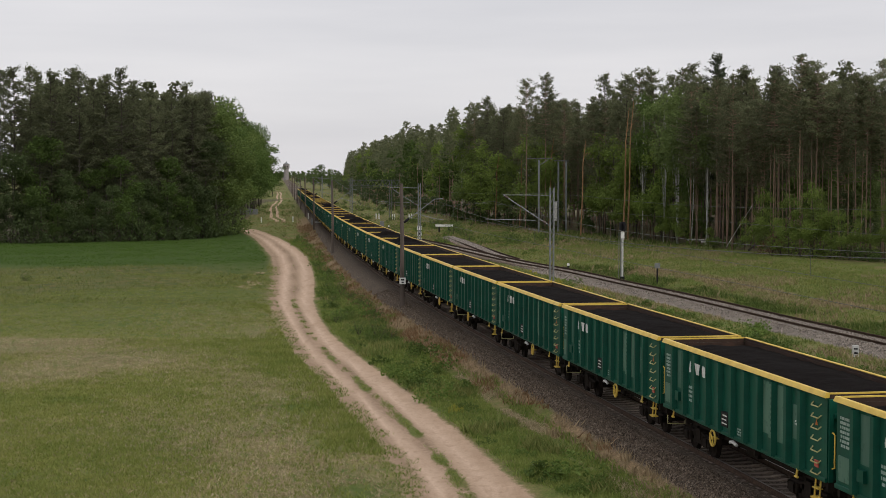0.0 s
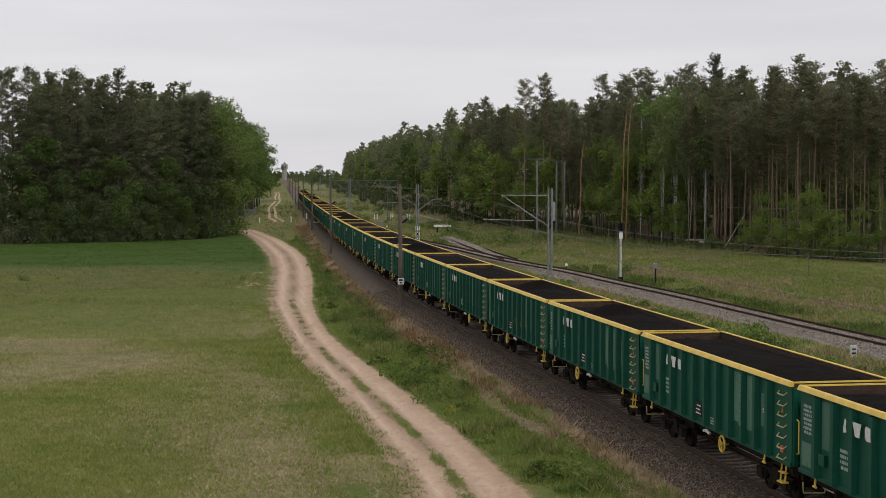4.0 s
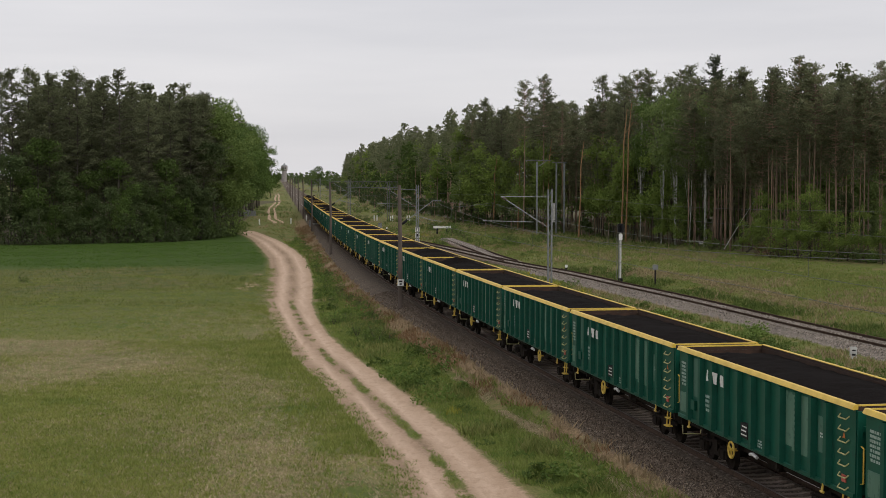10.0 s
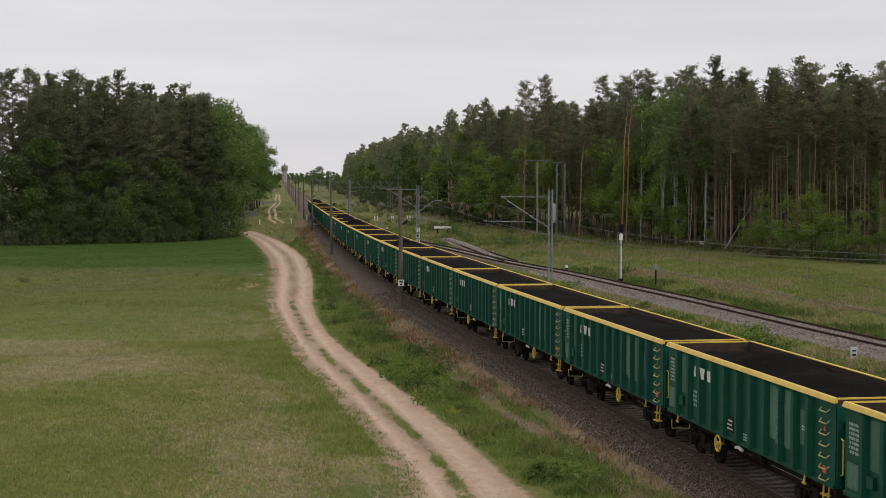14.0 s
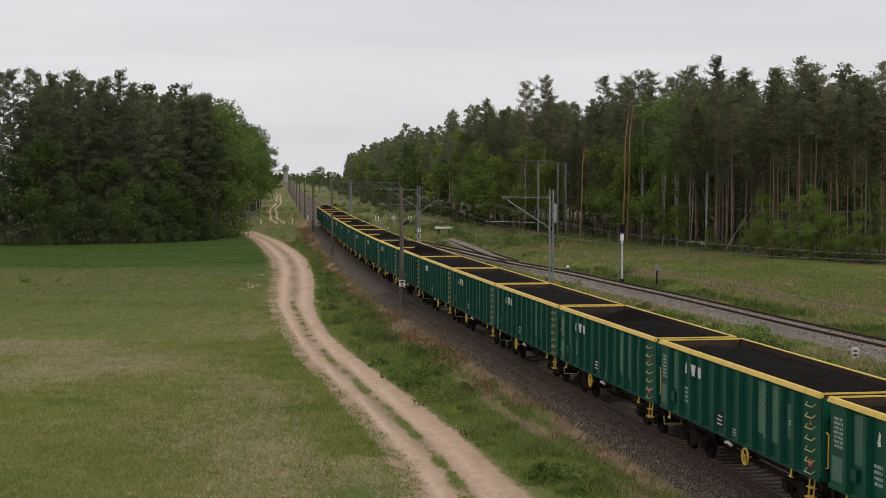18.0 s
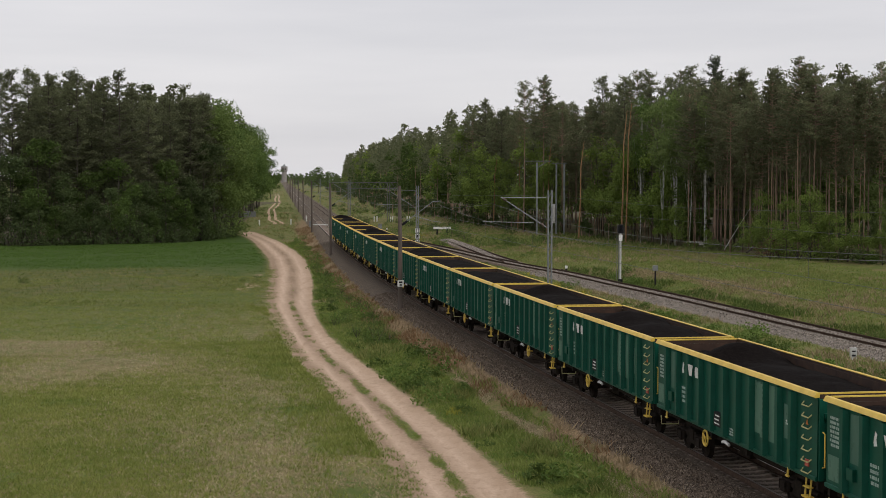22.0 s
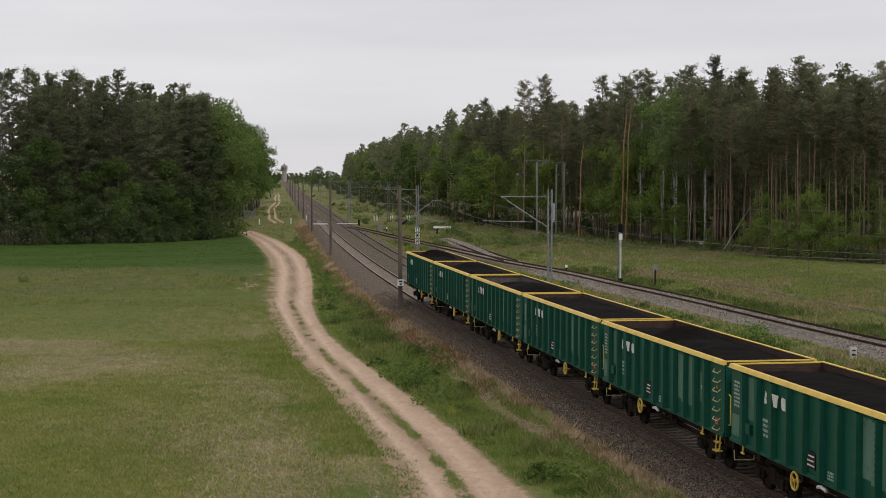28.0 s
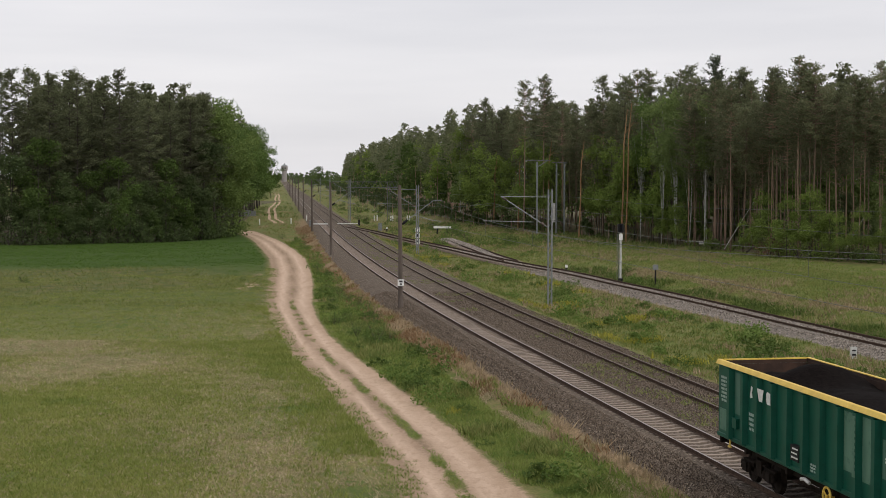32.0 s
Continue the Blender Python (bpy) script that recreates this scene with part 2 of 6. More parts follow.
def ground_material():
    m, n, l, p = nodes_of("ground_cover")

    def attr(name):
        a = n.new("ShaderNodeAttribute")
        a.attribute_name = name
        return a.outputs["Fac"]

    big = noise_node(n, l, 0.12, 5, 0.6)
    mid = noise_node(n, l, 0.8, 6, 0.65)
    fine = noise_node(n, l, 7.0, 5, 0.7)
    grit = noise_node(n, l, 26.0, 3, 0.7)
    row = noise_node(n, l, 1.5, 4, 0.6, stretch=(1.0, 0.10, 1.0))
    grass = ramp_node(n, l, mid.outputs["Fac"], [(0.3, (0.058, 0.090, 0.014)), (0.5, (0.095, 0.120, 0.026)), (0.68, (0.155, 0.142, 0.056))])
    grass = mix_node(n, l, ramp_node(n, l, fine.outputs["Fac"], [(0.45, (0, 0, 0)), (0.75, (0.6, 0.6, 0.6))]), grass, (0.17, 0.15, 0.066))
    tuft = noise_node(n, l, 0.3, 6, 0.7)
    grass = mix_node(n, l, ramp_node(n, l, tuft.outputs["Fac"], [(0.47, (0, 0, 0)), (0.6, (0.8, 0.8, 0.8))]), grass, (0.165, 0.135, 0.062))
    crop = ramp_node(n, l, big.outputs["Fac"], [(0.38, (0.070, 0.106, 0.016)), (0.60, (0.170, 0.162, 0.048))])
    band = noise_node(n, l, 0.5, 6, 0.7, stretch=(0.8, 0.35, 1.0))
    crop = mix_node(n, l, ramp_node(n, l, band.outputs["Fac"], [(0.40, (0, 0, 0)), (0.66, (0.5, 0.5, 0.5))]), crop, (0.262, 0.200, 0.115))
    wide = noise_node(n, l, 0.055, 6, 0.68, stretch=(0.55, 1.0, 1.0))
    crop = mix_node(n, l, ramp_node(n, l, wide.outputs["Fac"], [(0.46, (0, 0, 0)), (0.64, (0.5, 0.5, 0.5))]), crop, (0.085, 0.122, 0.026))
    crop = mix_node(n, l, ramp_node(n, l, row.outputs["Fac"], [(0.45, (0, 0, 0)), (0.72, (0.45, 0.45, 0.45))]), crop, (0.23, 0.19, 0.085))
    crop = mix_node(n, l, ramp_node(n, l, mid.outputs["Fac"], [(0.5, (0, 0, 0)), (0.75, (0.45, 0.45, 0.45))]), crop, (0.285, 0.215, 0.125))
    fleck = noise_node(n, l, 3.4, 6, 0.8, stretch=(1.0, 0.22, 1.0))
    crop = mix_node(n, l, ramp_node(n, l, fleck.outputs["Fac"], [(0.56, (0, 0, 0)), (0.64, (0.7, 0.7, 0.7))]), crop, (0.33, 0.262, 0.150))
    crop = mix_node(n, l, ramp_node(n, l, fleck.outputs["Fac"], [(0.38, (0.75, 0.75, 0.75)), (0.50, (0, 0, 0))]), crop, (0.060, 0.108, 0.015))
    lush = ramp_node(n, l, mid.outputs["Fac"], [(0.3, (0.020, 0.052, 0.005)), (0.7, (0.044, 0.078, 0.010))])
    sand = ramp_node(n, l, mid.outputs["Fac"], [(0.3, (0.33, 0.234, 0.162)), (0.7, (0.43, 0.313, 0.226))])
    ruts = n.new("ShaderNodeAttribute")
    ruts.attribute_name = "rut"
    sand = mix_node(n, l, ruts.outputs["Fac"], sand, (0.49, 0.365, 0.275))
    sand = mix_node(n, l, ramp_node(n, l, row.outputs["Fac"], [(0.55, (0, 0, 0)), (0.75, (0.55, 0.55, 0.55))]), sand, (0.30, 0.205, 0.135))
    clod = noise_node(n, l, 3.2, 5, 0.75, stretch=(1.0, 0.45, 1.0))
    sand = mix_node(n, l, ramp_node(n, l, clod.outputs["Fac"], [(0.5, (0, 0, 0)), (0.66, (0.6, 0.6, 0.6))]), sand, (0.29, 0.20, 0.135))
    dry = ramp_node(n, l, fine.outputs["Fac"], [(0.3, (0.125, 0.088, 0.046)), (0.52, (0.235, 0.165, 0.098)), (0.72, (0.165, 0.132, 0.062))])
    litter = ramp_node(n, l, fine.outputs["Fac"], [(0.3, (0.055, 0.048, 0.026)), (0.5, (0.085, 0.072, 0.040)), (0.7, (0.065, 0.080, 0.028))])
    tc = n.new("ShaderNodeTexCoord")
    cell = n.new("ShaderNodeTexVoronoi")
    cell.inputs["Scale"].default_value = 17.0
    l.new(tc.outputs["Object"], cell.inputs["Vector"])
    pick = n.new("ShaderNodeSeparateColor")
    l.new(cell.outputs["Color"], pick.inputs["Color"])
    stone = ramp_node(n, l, pick.outputs["Red"], [(0.0, (0.020, 0.0155, 0.0115)), (0.55, (0.066, 0.0525, 0.0395)), (0.85, (0.125, 0.101, 0.077)), (1.0, (0.29, 0.245, 0.195))])
    pale = ramp_node(n, l, pick.outputs["Green"], [(0.0, (0.04, 0.034, 0.028)), (0.6, (0.16, 0.136, 0.114)), (1.0, (0.38, 0.335, 0.29))])
    stone = mix_node(n, l, ramp_node(n, l, mid.outputs["Fac"], [(0.34, (0.05, 0.05, 0.05)), (0.7, (0.6, 0.6, 0.6))]), stone, (0.140, 0.104, 0.077))
    blade = ramp_node(n, l, pick.outputs["Blue"], [(0.0, (0.45, 0.45, 0.42)), (0.5, (0.95, 0.97, 0.92)), (1.0, (1.65, 1.6, 1.55))])

    def flecked(c, amount):
        m = n.new("ShaderNodeMix")
        m.data_type, m.blend_type = "RGBA", "MULTIPLY"
        m.inputs["Factor"].default_value = amount
        l.new(c, m.inputs["A"])
        l.new(blade, m.inputs["B"])
        return m.outputs["Result"]

    crop, grass, dry, lush, sand = flecked(crop, 0.28), flecked(grass, 0.4), flecked(dry, 0.6), flecked(lush, 0.3), flecked(sand, 0.12)

    def edged(a):
        """A mask whose edge is frayed by noise."""
        mr = n.new("ShaderNodeMapRange")
        raw = n.new("ShaderNodeMath")
        raw.operation = "ADD"
        l.new(math_node(n, l, "MULTIPLY", mid.outputs["Fac"], 0.5), raw.inputs[0])
        raw2 = n.new("ShaderNodeMath")
        raw2.operation = "ADD"
        l.new(a, raw2.inputs[0])
        l.new(math_node(n, l, "MULTIPLY", fine.outputs["Fac"], 0.5), raw2.inputs[1])
        l.new(raw2.outputs[0], raw.inputs[1])
        mr.inputs["From Min"].default_value, mr.inputs["From Max"].default_value = 0.9, 1.1
        l.new(raw.outputs[0], mr.inputs["Value"])
        return mr.outputs["Result"]

    col = mix_node(n, l, edged(attr("dry")), grass, dry)
    col = mix_node(n, l, edged(attr("field")), col, crop)
    patchy = ramp_node(n, l, mid.outputs["Fac"], [(0.3, (0.85, 0.85, 0.85)), (0.6, (1.0, 1.0, 1.0))])
    col = mix_node(n, l, math_node(n, l, "MULTIPLY", attr("lush"), patchy), col, lush)
    rough_green = ramp_node(n, l, mid.outputs["Fac"], [(0.36, (0.034, 0.056, 0.012)), (0.5, (0.088, 0.088, 0.028)), (0.64, (0.15, 0.112, 0.055))])
    col = mix_node(n, l, math_node(n, l, "MULTIPLY", attr("fallow"), 0.8), col, flecked(rough_green, 0.6))
    col = mix_node(n, l, edged(attr("road")), col, sand)
    col = mix_node(n, l, math_node(n, l, "MULTIPLY", attr("brink"), ramp_node(n, l, fine.outputs["Fac"], [(0.38, (0.45, 0.45, 0.45)), (0.58, (1.0, 1.0, 1.0))])), col, (0.172, 0.120, 0.076))
    col = mix_node(n, l, edged(attr("strip")), col, grass)
    col = mix_node(n, l, edged(attr("bed")), col, stone)
    col = mix_node(n, l, edged(attr("pale")), col, pale)
    col = mix_node(n, l, edged(attr("wood")), col, litter)
    col = mix_node(n, l, math_node(n, l, "MULTIPLY", attr("rust"), 0.12), col, (0.055, 0.036, 0.024))
    l.new(col, p.inputs["Base Color"])
    p.inputs["Roughness"].default_value = 0.95
    p.inputs["Specular IOR Level"].default_value = 0.15
    h = math_node(n, l, "ADD", math_node(n, l, "MULTIPLY", grit.outputs["Fac"], 0.5), math_node(n, l, "MULTIPLY", fine.outputs["Fac"], 0.5))
    bump_node(n, l, p, h, 0.55, 0.06)
    return m


def stony(name, stops):
    """Loose stones: a colour for each stone."""
    m, n, l, p = nodes_of(name)
    g = n.new("ShaderNodeNewGeometry")
    l.new(ramp_node(n, l, g.outputs["Random Per Island"], stops), p.inputs["Base Color"])
    p.inputs["Roughness"].default_value = 0.95
    p.inputs["Specular IOR Level"].default_value = 0.12
    return m


M_STONE = stony("ballast_stone", [(0.0, (0.037, 0.0285, 0.021)), (0.5, (0.086, 0.066, 0.050)), (0.85, (0.142, 0.111, 0.085)), (1.0, (0.24, 0.195, 0.155))])
M_PALE_STONE = stony("pale_ballast_stone", [(0.0, (0.05, 0.042, 0.035)), (0.5, (0.17, 0.145, 0.122)), (1.0, (0.40, 0.355, 0.31))])
M_GROUND = ground_material()
M_RAIL = surface("rusty_rail", (0.040, 0.026, 0.019), (0.096, 0.064, 0.046), 8, 0.9, 0.0, gloss=0.12)
M_SHINE = surface("polished_rail_head", (0.19, 0.165, 0.145), (0.31, 0.27, 0.24), 6, 0.42, 0.6, 0)
M_WORN = surface("dull_rail_head", (0.080, 0.062, 0.050), (0.140, 0.110, 0.090), 6, 0.6, 0.3, 0)
M_SLEEPER = surface("sleeper_concrete", (0.155, 0.120, 0.094), (0.285, 0.226, 0.182), 5, 0.9, vary=0.2, stain=(0.12, 0.093, 0.073), stain_scale=2.5)
M_GREEN = surface("green_paint", (0.003, 0.060, 0.037), (0.005, 0.088, 0.056), 1.6, 0.5, 0, 0.05, stain=(0.010, 0.056, 0.039), stain_scale=1.4, stretch=(1, 1, 0.35), gloss=0.22, vary=0.1)
M_GREEN_RIB = surface("green_paint_of_ribs", (0.003, 0.058, 0.037), (0.005, 0.086, 0.055), 2.5, 0.5, 0, 0.05, gloss=0.22)
M_SAGE = surface("faded_green_paint", (0.058, 0.145, 0.100), (0.100, 0.205, 0.145), 2.5, 0.6, 0, 0.05, stain=(0.025, 0.095, 0.062), stain_scale=2.2, stain_at=0.54, stretch=(1, 1, 0.3))
M_FADED = surface("half_faded_green_paint", (0.035, 0.105, 0.074), (0.070, 0.155, 0.112), 2.5, 0.6, 0, 0.05, stain=(0.012, 0.07, 0.045), stain_scale=2.0, stretch=(1, 1, 0.3))
M_YELLOW = surface("yellow_paint", (0.58, 0.395, 0.055), (0.75, 0.53, 0.09), 2.5, 0.5, 0, 0.05, stain=(0.32, 0.21, 0.07), stain_scale=2.0, stain_at=0.62)
M_COAL = surface("black_coal", (0.0025, 0.0019, 0.0018), (0.010, 0.0076, 0.0068), 9, 0.95, 0, 0.9, gloss=0.04)
M_RUST = surface("rusty_steel", (0.022, 0.011, 0.0075), (0.060, 0.030, 0.018), 3, 0.85, 0.1, 0.2)
M_SLATE = surface("grey_dusty_floor", (0.055, 0.046, 0.042), (0.115, 0.10, 0.094), 3, 0.9)
M_BLACK = surface("grimy_underframe", (0.011, 0.0085, 0.007), (0.030, 0.023, 0.018), 5, 0.9, 0.0, 0.2, gloss=0.08)
M_WHITE = surface("white_marking", (0.55, 0.55, 0.53), (0.72, 0.72, 0.70), 6, 0.6, 0, 0)
M_LETTER = surface("dim_white_lettering", (0.24, 0.33, 0.29), (0.40, 0.48, 0.44), 9, 0.6, 0, 0)
M_LETTERED = surface("grimy_white_enamel", (0.36, 0.36, 0.35), (0.52, 0.52, 0.50), 4, 0.6, 0, 0)
M_GANTRY = surface("dull_grey_steel", (0.10, 0.105, 0.105), (0.16, 0.165, 0.165), 4, 0.7, 0.3, 0.1)
M_RED = surface("red_plate", (0.42, 0.07, 0.05), (0.55, 0.11, 0.08), 6, 0.6, 0, 0)
M_ORANGE = surface("orange_spray_paint", (0.42, 0.12, 0.015), (0.55, 0.17, 0.025), 6, 0.6, 0, 0)
M_STEEL = surface("galvanised_steel", (0.15, 0.16, 0.163), (0.25, 0.26, 0.262), 4, 0.55, 0.5, 0.1)
M_POLE = surface("weathered_brown_pole", (0.065, 0.05, 0.04), (0.12, 0.095, 0.08), 3, 0.85, 0, 0.2, stretch=(1, 1, 0.2))
M_PALE = surface("pale_concrete", (0.42, 0.41, 0.39), (0.60, 0.58, 0.55), 4, 0.9, stain=(0.3, 0.28, 0.25))
M_WIRE = surface("dull_wire", (0.07, 0.075, 0.07), (0.12, 0.125, 0.115), 4, 0.6, 0.4, 0)
M_BARK_PINE = surface("pine_bark", (0.150, 0.103, 0.075), (0.29, 0.195, 0.135), 1.5, 0.9, 0, 0.4, stretch=(3, 3, 0.6), vary=0.35)
M_BARK_ORANGE = surface("orange_pine_bark", (0.20, 0.11, 0.05), (0.33, 0.19, 0.095), 1.5, 0.9, 0, 0.3, stretch=(3, 3, 0.6))
M_BARK = surface("dark_bark", (0.035, 0.03, 0.022), (0.08, 0.066, 0.05), 2, 0.9, 0, 0.4, stretch=(3, 3, 0.6), vary=0.2)
M_BIRCH = surface("birch_bark", (0.30, 0.295, 0.27), (0.52, 0.505, 0.47), 2, 0.8, 0, 0.1, stain=(0.05, 0.045, 0.04), stain_scale=3.0, stain_at=0.54)
M_NEEDLE = leafy("pine_needles", (0.098, 0.113, 0.060), (0.190, 0.203, 0.108), 0.5, 0.25, 0.5)
M_NEEDLE_DARK = leafy("dark_pine_needles", (0.046, 0.060, 0.034), (0.092, 0.108, 0.062), 0.5, 0.15, 0.35)
M_LEAF = leafy("oak_leaves", (0.060, 0.100, 0.024), (0.125, 0.185, 0.046), 0.5, 0.2, 0.45)
M_LEAF_OAK = leafy("fresh_oak_leaves", (0.088, 0.132, 0.034), (0.172, 0.232, 0.066), 0.5, 0.1, 0.45)
M_LEAF_LIGHT = leafy("young_leaves", (0.115, 0.170, 0.034), (0.225, 0.295, 0.070), 0.5, 0.2, 0.45)
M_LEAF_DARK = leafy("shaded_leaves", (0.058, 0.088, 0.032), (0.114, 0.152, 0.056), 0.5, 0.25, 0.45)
M_BIRCH_LEAF = leafy("birch_leaves", (0.115, 0.165, 0.054), (0.215, 0.275, 0.096), 0.5, 0.2, 0.5)
M_GRASS = leafy("grass_blades", (0.082, 0.138, 0.024), (0.245, 0.245, 0.085), 0.6, 0, 0.35)
M_STRAW = leafy("pale_straw", (0.27, 0.215, 0.13), (0.47, 0.39, 0.26), 0.6, 0, 0.35)
M_VERGE = leafy("fresh_verge_grass", (0.100, 0.165, 0.028), (0.245, 0.282, 0.080), 0.9, 0, 0.4)
M_CROP = leafy("young_crop_blades", (0.132, 0.186, 0.032), (0.295, 0.304, 0.092), 0.6, 0, 0.45)
M_LUSH = leafy("lush_crop_blades", (0.048, 0.105, 0.012), (0.098, 0.160, 0.026), 0.3, 0, 0.35)
M_DOCK = leafy("reddish_dock_stalks", (0.145, 0.088, 0.045), (0.275, 0.168, 0.090), 0.9, 0, 0.35)
M_HAY = leafy("dry_grass_blades", (0.19, 0.147, 0.085), (0.37, 0.285, 0.175), 0.9, 0, 0.3)
M_WEED = leafy("weed_leaves", (0.066, 0.118, 0.021), (0.150, 0.210, 0.050), 1.2, 0.3, 0.35)
M_FLOWER = leafy("yellow_flowers", (0.19, 0.205, 0.03), (0.37, 0.335, 0.05), 1.2, 0, 0.3)
M_BROWN_LEAF = leafy("withered_twigs", (0.11, 0.062, 0.036), (0.20, 0.115, 0.07), 1.2, 0.1, 0.2)
M_BRICK = surface("tower_brick", (0.22, 0.20, 0.195), (0.30, 0.275, 0.265), 0.6, 0.9)
M_DARK = surface("dark_enamel", (0.010, 0.010, 0.011), (0.020, 0.020, 0.021), 6, 0.6, 0, 0, gloss=0.15)


# ---------------------------------------------------------------- mesh helpers
class Shape:
    """Collects boxes, tubes and sheets into one mesh."""

    def __init__(self):
        self.v, self.f, self.slot = [], [], []

    def add(self, verts, faces, slot=0):
        k = len(self.v)
        self.v += [tuple(p) for p in verts]
        self.f += [tuple(i + k for i in q) for q in faces]
        self.slot += [slot] * len(faces)
        return self

    def box(self, a, b, slot=0, cut=0.0):
        """A box from corner to corner, its long edges cut by that many metres."""
        (x0, y0, z0), (x1, y1, z1) = a, b
        if cut:
            ring = [(x0 + cut, z0), (x1 - cut, z0), (x1, z0 + cut), (x1, z1 - cut), (x1 - cut, z1), (x0 + cut, z1), (x0, z1 - cut), (x0, z0 + cut)]
            n = 8
            vs = [(x, y, z) for y in (y0, y1) for x, z in ring]
            fs = [(i, (i + 1) % n, n + (i + 1) % n, n + i) for i in range(n)] + [tuple(range(n))[::-1], tuple(range(n, 2 * n))]
            fs = [q[::-1] for q in fs]
            return self.add(vs, fs, slot)
        vs = [(x, y, z) for z in (z0, z1) for y in (y0, y1) for x in (x0, x1)]
        return self.add(vs, [(0, 2, 3, 1), (4, 5, 7, 6), (0, 1, 5, 4), (2, 6, 7, 3), (0, 4, 6, 2), (1, 3, 7, 5)], slot)

    def tube(self, path, radius, n=6, slot=0, caps=True):
        """A round bar along points; radius one number or one for each point."""
        pts = [Vector(p) for p in path]
        rad = radius if isinstance(radius, (list, tuple)) else [radius] * len(pts)
        k, vs = len(pts), []
        side = None
        for i, p in enumerate(pts):
            d = (pts[min(i + 1, k - 1)] - pts[max(i - 1, 0)]).normalized()
            if side is None:
                side = d.cross(Vector((0, 0, 1)) if abs(d.z) < 0.9 else Vector((1, 0, 0))).normalized()
            side = (side - d * side.dot(d)).normalized()
            up = d.cross(side)
            vs += [p + (side * math.cos(2 * math.pi * j / n) + up * math.sin(2 * math.pi * j / n)) * rad[i] for j in range(n)]
        fs = [(i * n + j, i * n + (j + 1) % n, (i + 1) * n + (j + 1) % n, (i + 1) * n + j) for i in range(k - 1) for j in range(n)]
        if caps:
            fs += [tuple(range(n))[::-1], tuple(range((k - 1) * n, k * n))]
        return self.add(vs, fs, slot)

    def mesh(self, name, *mats, smooth=False):
        me = bpy.data.meshes.new(name)
        me.from_pydata(self.v, [], self.f)
        for m in mats:
            me.materials.append(m)
        if any(self.slot):
            me.polygons.foreach_set("material_index", self.slot)
        if smooth:
            me.polygons.foreach_set("use_smooth", [True] * len(me.polygons))
        me.update()
        return me


def part(name, shape, material, parent, label="", at=None, smooth=False):
    """One mesh object under a thing or a part; shape is a Shape or a mesh made before."""
    me = shape if isinstance(shape, bpy.types.Mesh) else shape.mesh(name, *(material if isinstance(material, tuple) else (material,)), smooth=smooth)
    ob = new(name, me)
    ob.parent = parent
    if at is not None:
        ob.matrix_basis = at
    if label:
        tagged(ob, label)
    return ob


def thing(name, label, category, m=None, group="", kind=""):
    ob = new(name)
    ob.empty_display_size = 0.3
    if m is not None:
        ob.matrix_basis = m
    return tagged(ob, label, category, group, kind)


def box_shape(a, b, cut=0.0):
    return Shape().box(a, b, 0, cut)


# ---------------------------------------------------------------- ground
def build_ground():
    ys = [-220, -120, -60, -30, -10, 5, 15, 25, 32, 38]
    y = 42.0
    while y < 640:
        ys.append(y)
        y += max(0.45, y * 0.0065)
    while y < 4600:
        ys.append(y)
        y *= 1.06
    os_ = sorted(list(np.arange(-24, 30.01, 0.45)) + [c + d * g for c in (0.0, TRACK_TWO) for g in (-1, 1) for d in (0.52, 0.64, 0.75, 0.86, 0.97)])
    step, o = 0.6, os_[-1]
    while o < 2600:
        o += step
        os_.append(o)
        step *= 1.13
    step, o = 0.6, os_[0]
    while o > -2600:
        o -= step
        os_.insert(0, o)
        step *= 1.13
    ys, os_ = np.array(ys), np.array(os_)
    yy, oo = np.meshgrid(ys, os_, indexing="ij")
    xx = line_x(yy) + oo
    z, masks, _ = ground_parts(xx, yy)
    r, c = xx.shape
    me = bpy.data.meshes.new("ground")
    verts = np.stack([xx, yy, z], -1).reshape(-1, 3)
    i = np.arange(r * c).reshape(r, c)
    quads = np.stack([i[:-1, :-1], i[:-1, 1:], i[1:, 1:], i[1:, :-1]], -1).reshape(-1, 4)
    me.from_pydata(verts.tolist(), [], quads.tolist())
    for key, v in masks.items():
        a = me.attributes.new(key, "FLOAT", "POINT")
        a.data.foreach_set("value", v.astype(np.float32).ravel())
    me.polygons.foreach_set("use_smooth", [True] * len(me.polygons))
    me.materials.append(M_GROUND)
    tagged(new("ground", me), "flat farmland with grass verges, sandy track and ballast bed", "ground", kind="structure")


build_ground()


# ---------------------------------------------------------------- railway tracks
def rail_mesh(points):
    """A rail of flat-bottomed section along points on its top."""
    prof = [(-0.035, 0.0), (0.035, 0.0), (0.036, -0.035), (0.009, -0.05), (0.009, -0.135), (0.07, -0.16), (-0.07, -0.16), (-0.009, -0.135), (-0.009, -0.05), (-0.036, -0.035)]
    n, sh = len(prof), Shape()
    vs = []
    for i, p in enumerate(points):
        a, b = points[max(i - 1, 0)], points[min(i + 1, len(points) - 1)]
        d = Vector((b[0] - a[0], b[1] - a[1], 0)).normalized()
        vs += [(p[0] + d.y * u, p[1] - d.x * u, p[2] + w) for u, w in prof]
    fs, slots = [], []
    for i in range(len(points) - 1):
        for j in range(n):
            fs.append((i * n + j, i * n + (j + 1) % n, (i + 1) * n + (j + 1) % n, (i + 1) * n + j))
            slots.append(1 if j == 0 else 0)
    sh.add(vs, fs)
    sh.slot = slots
    return sh


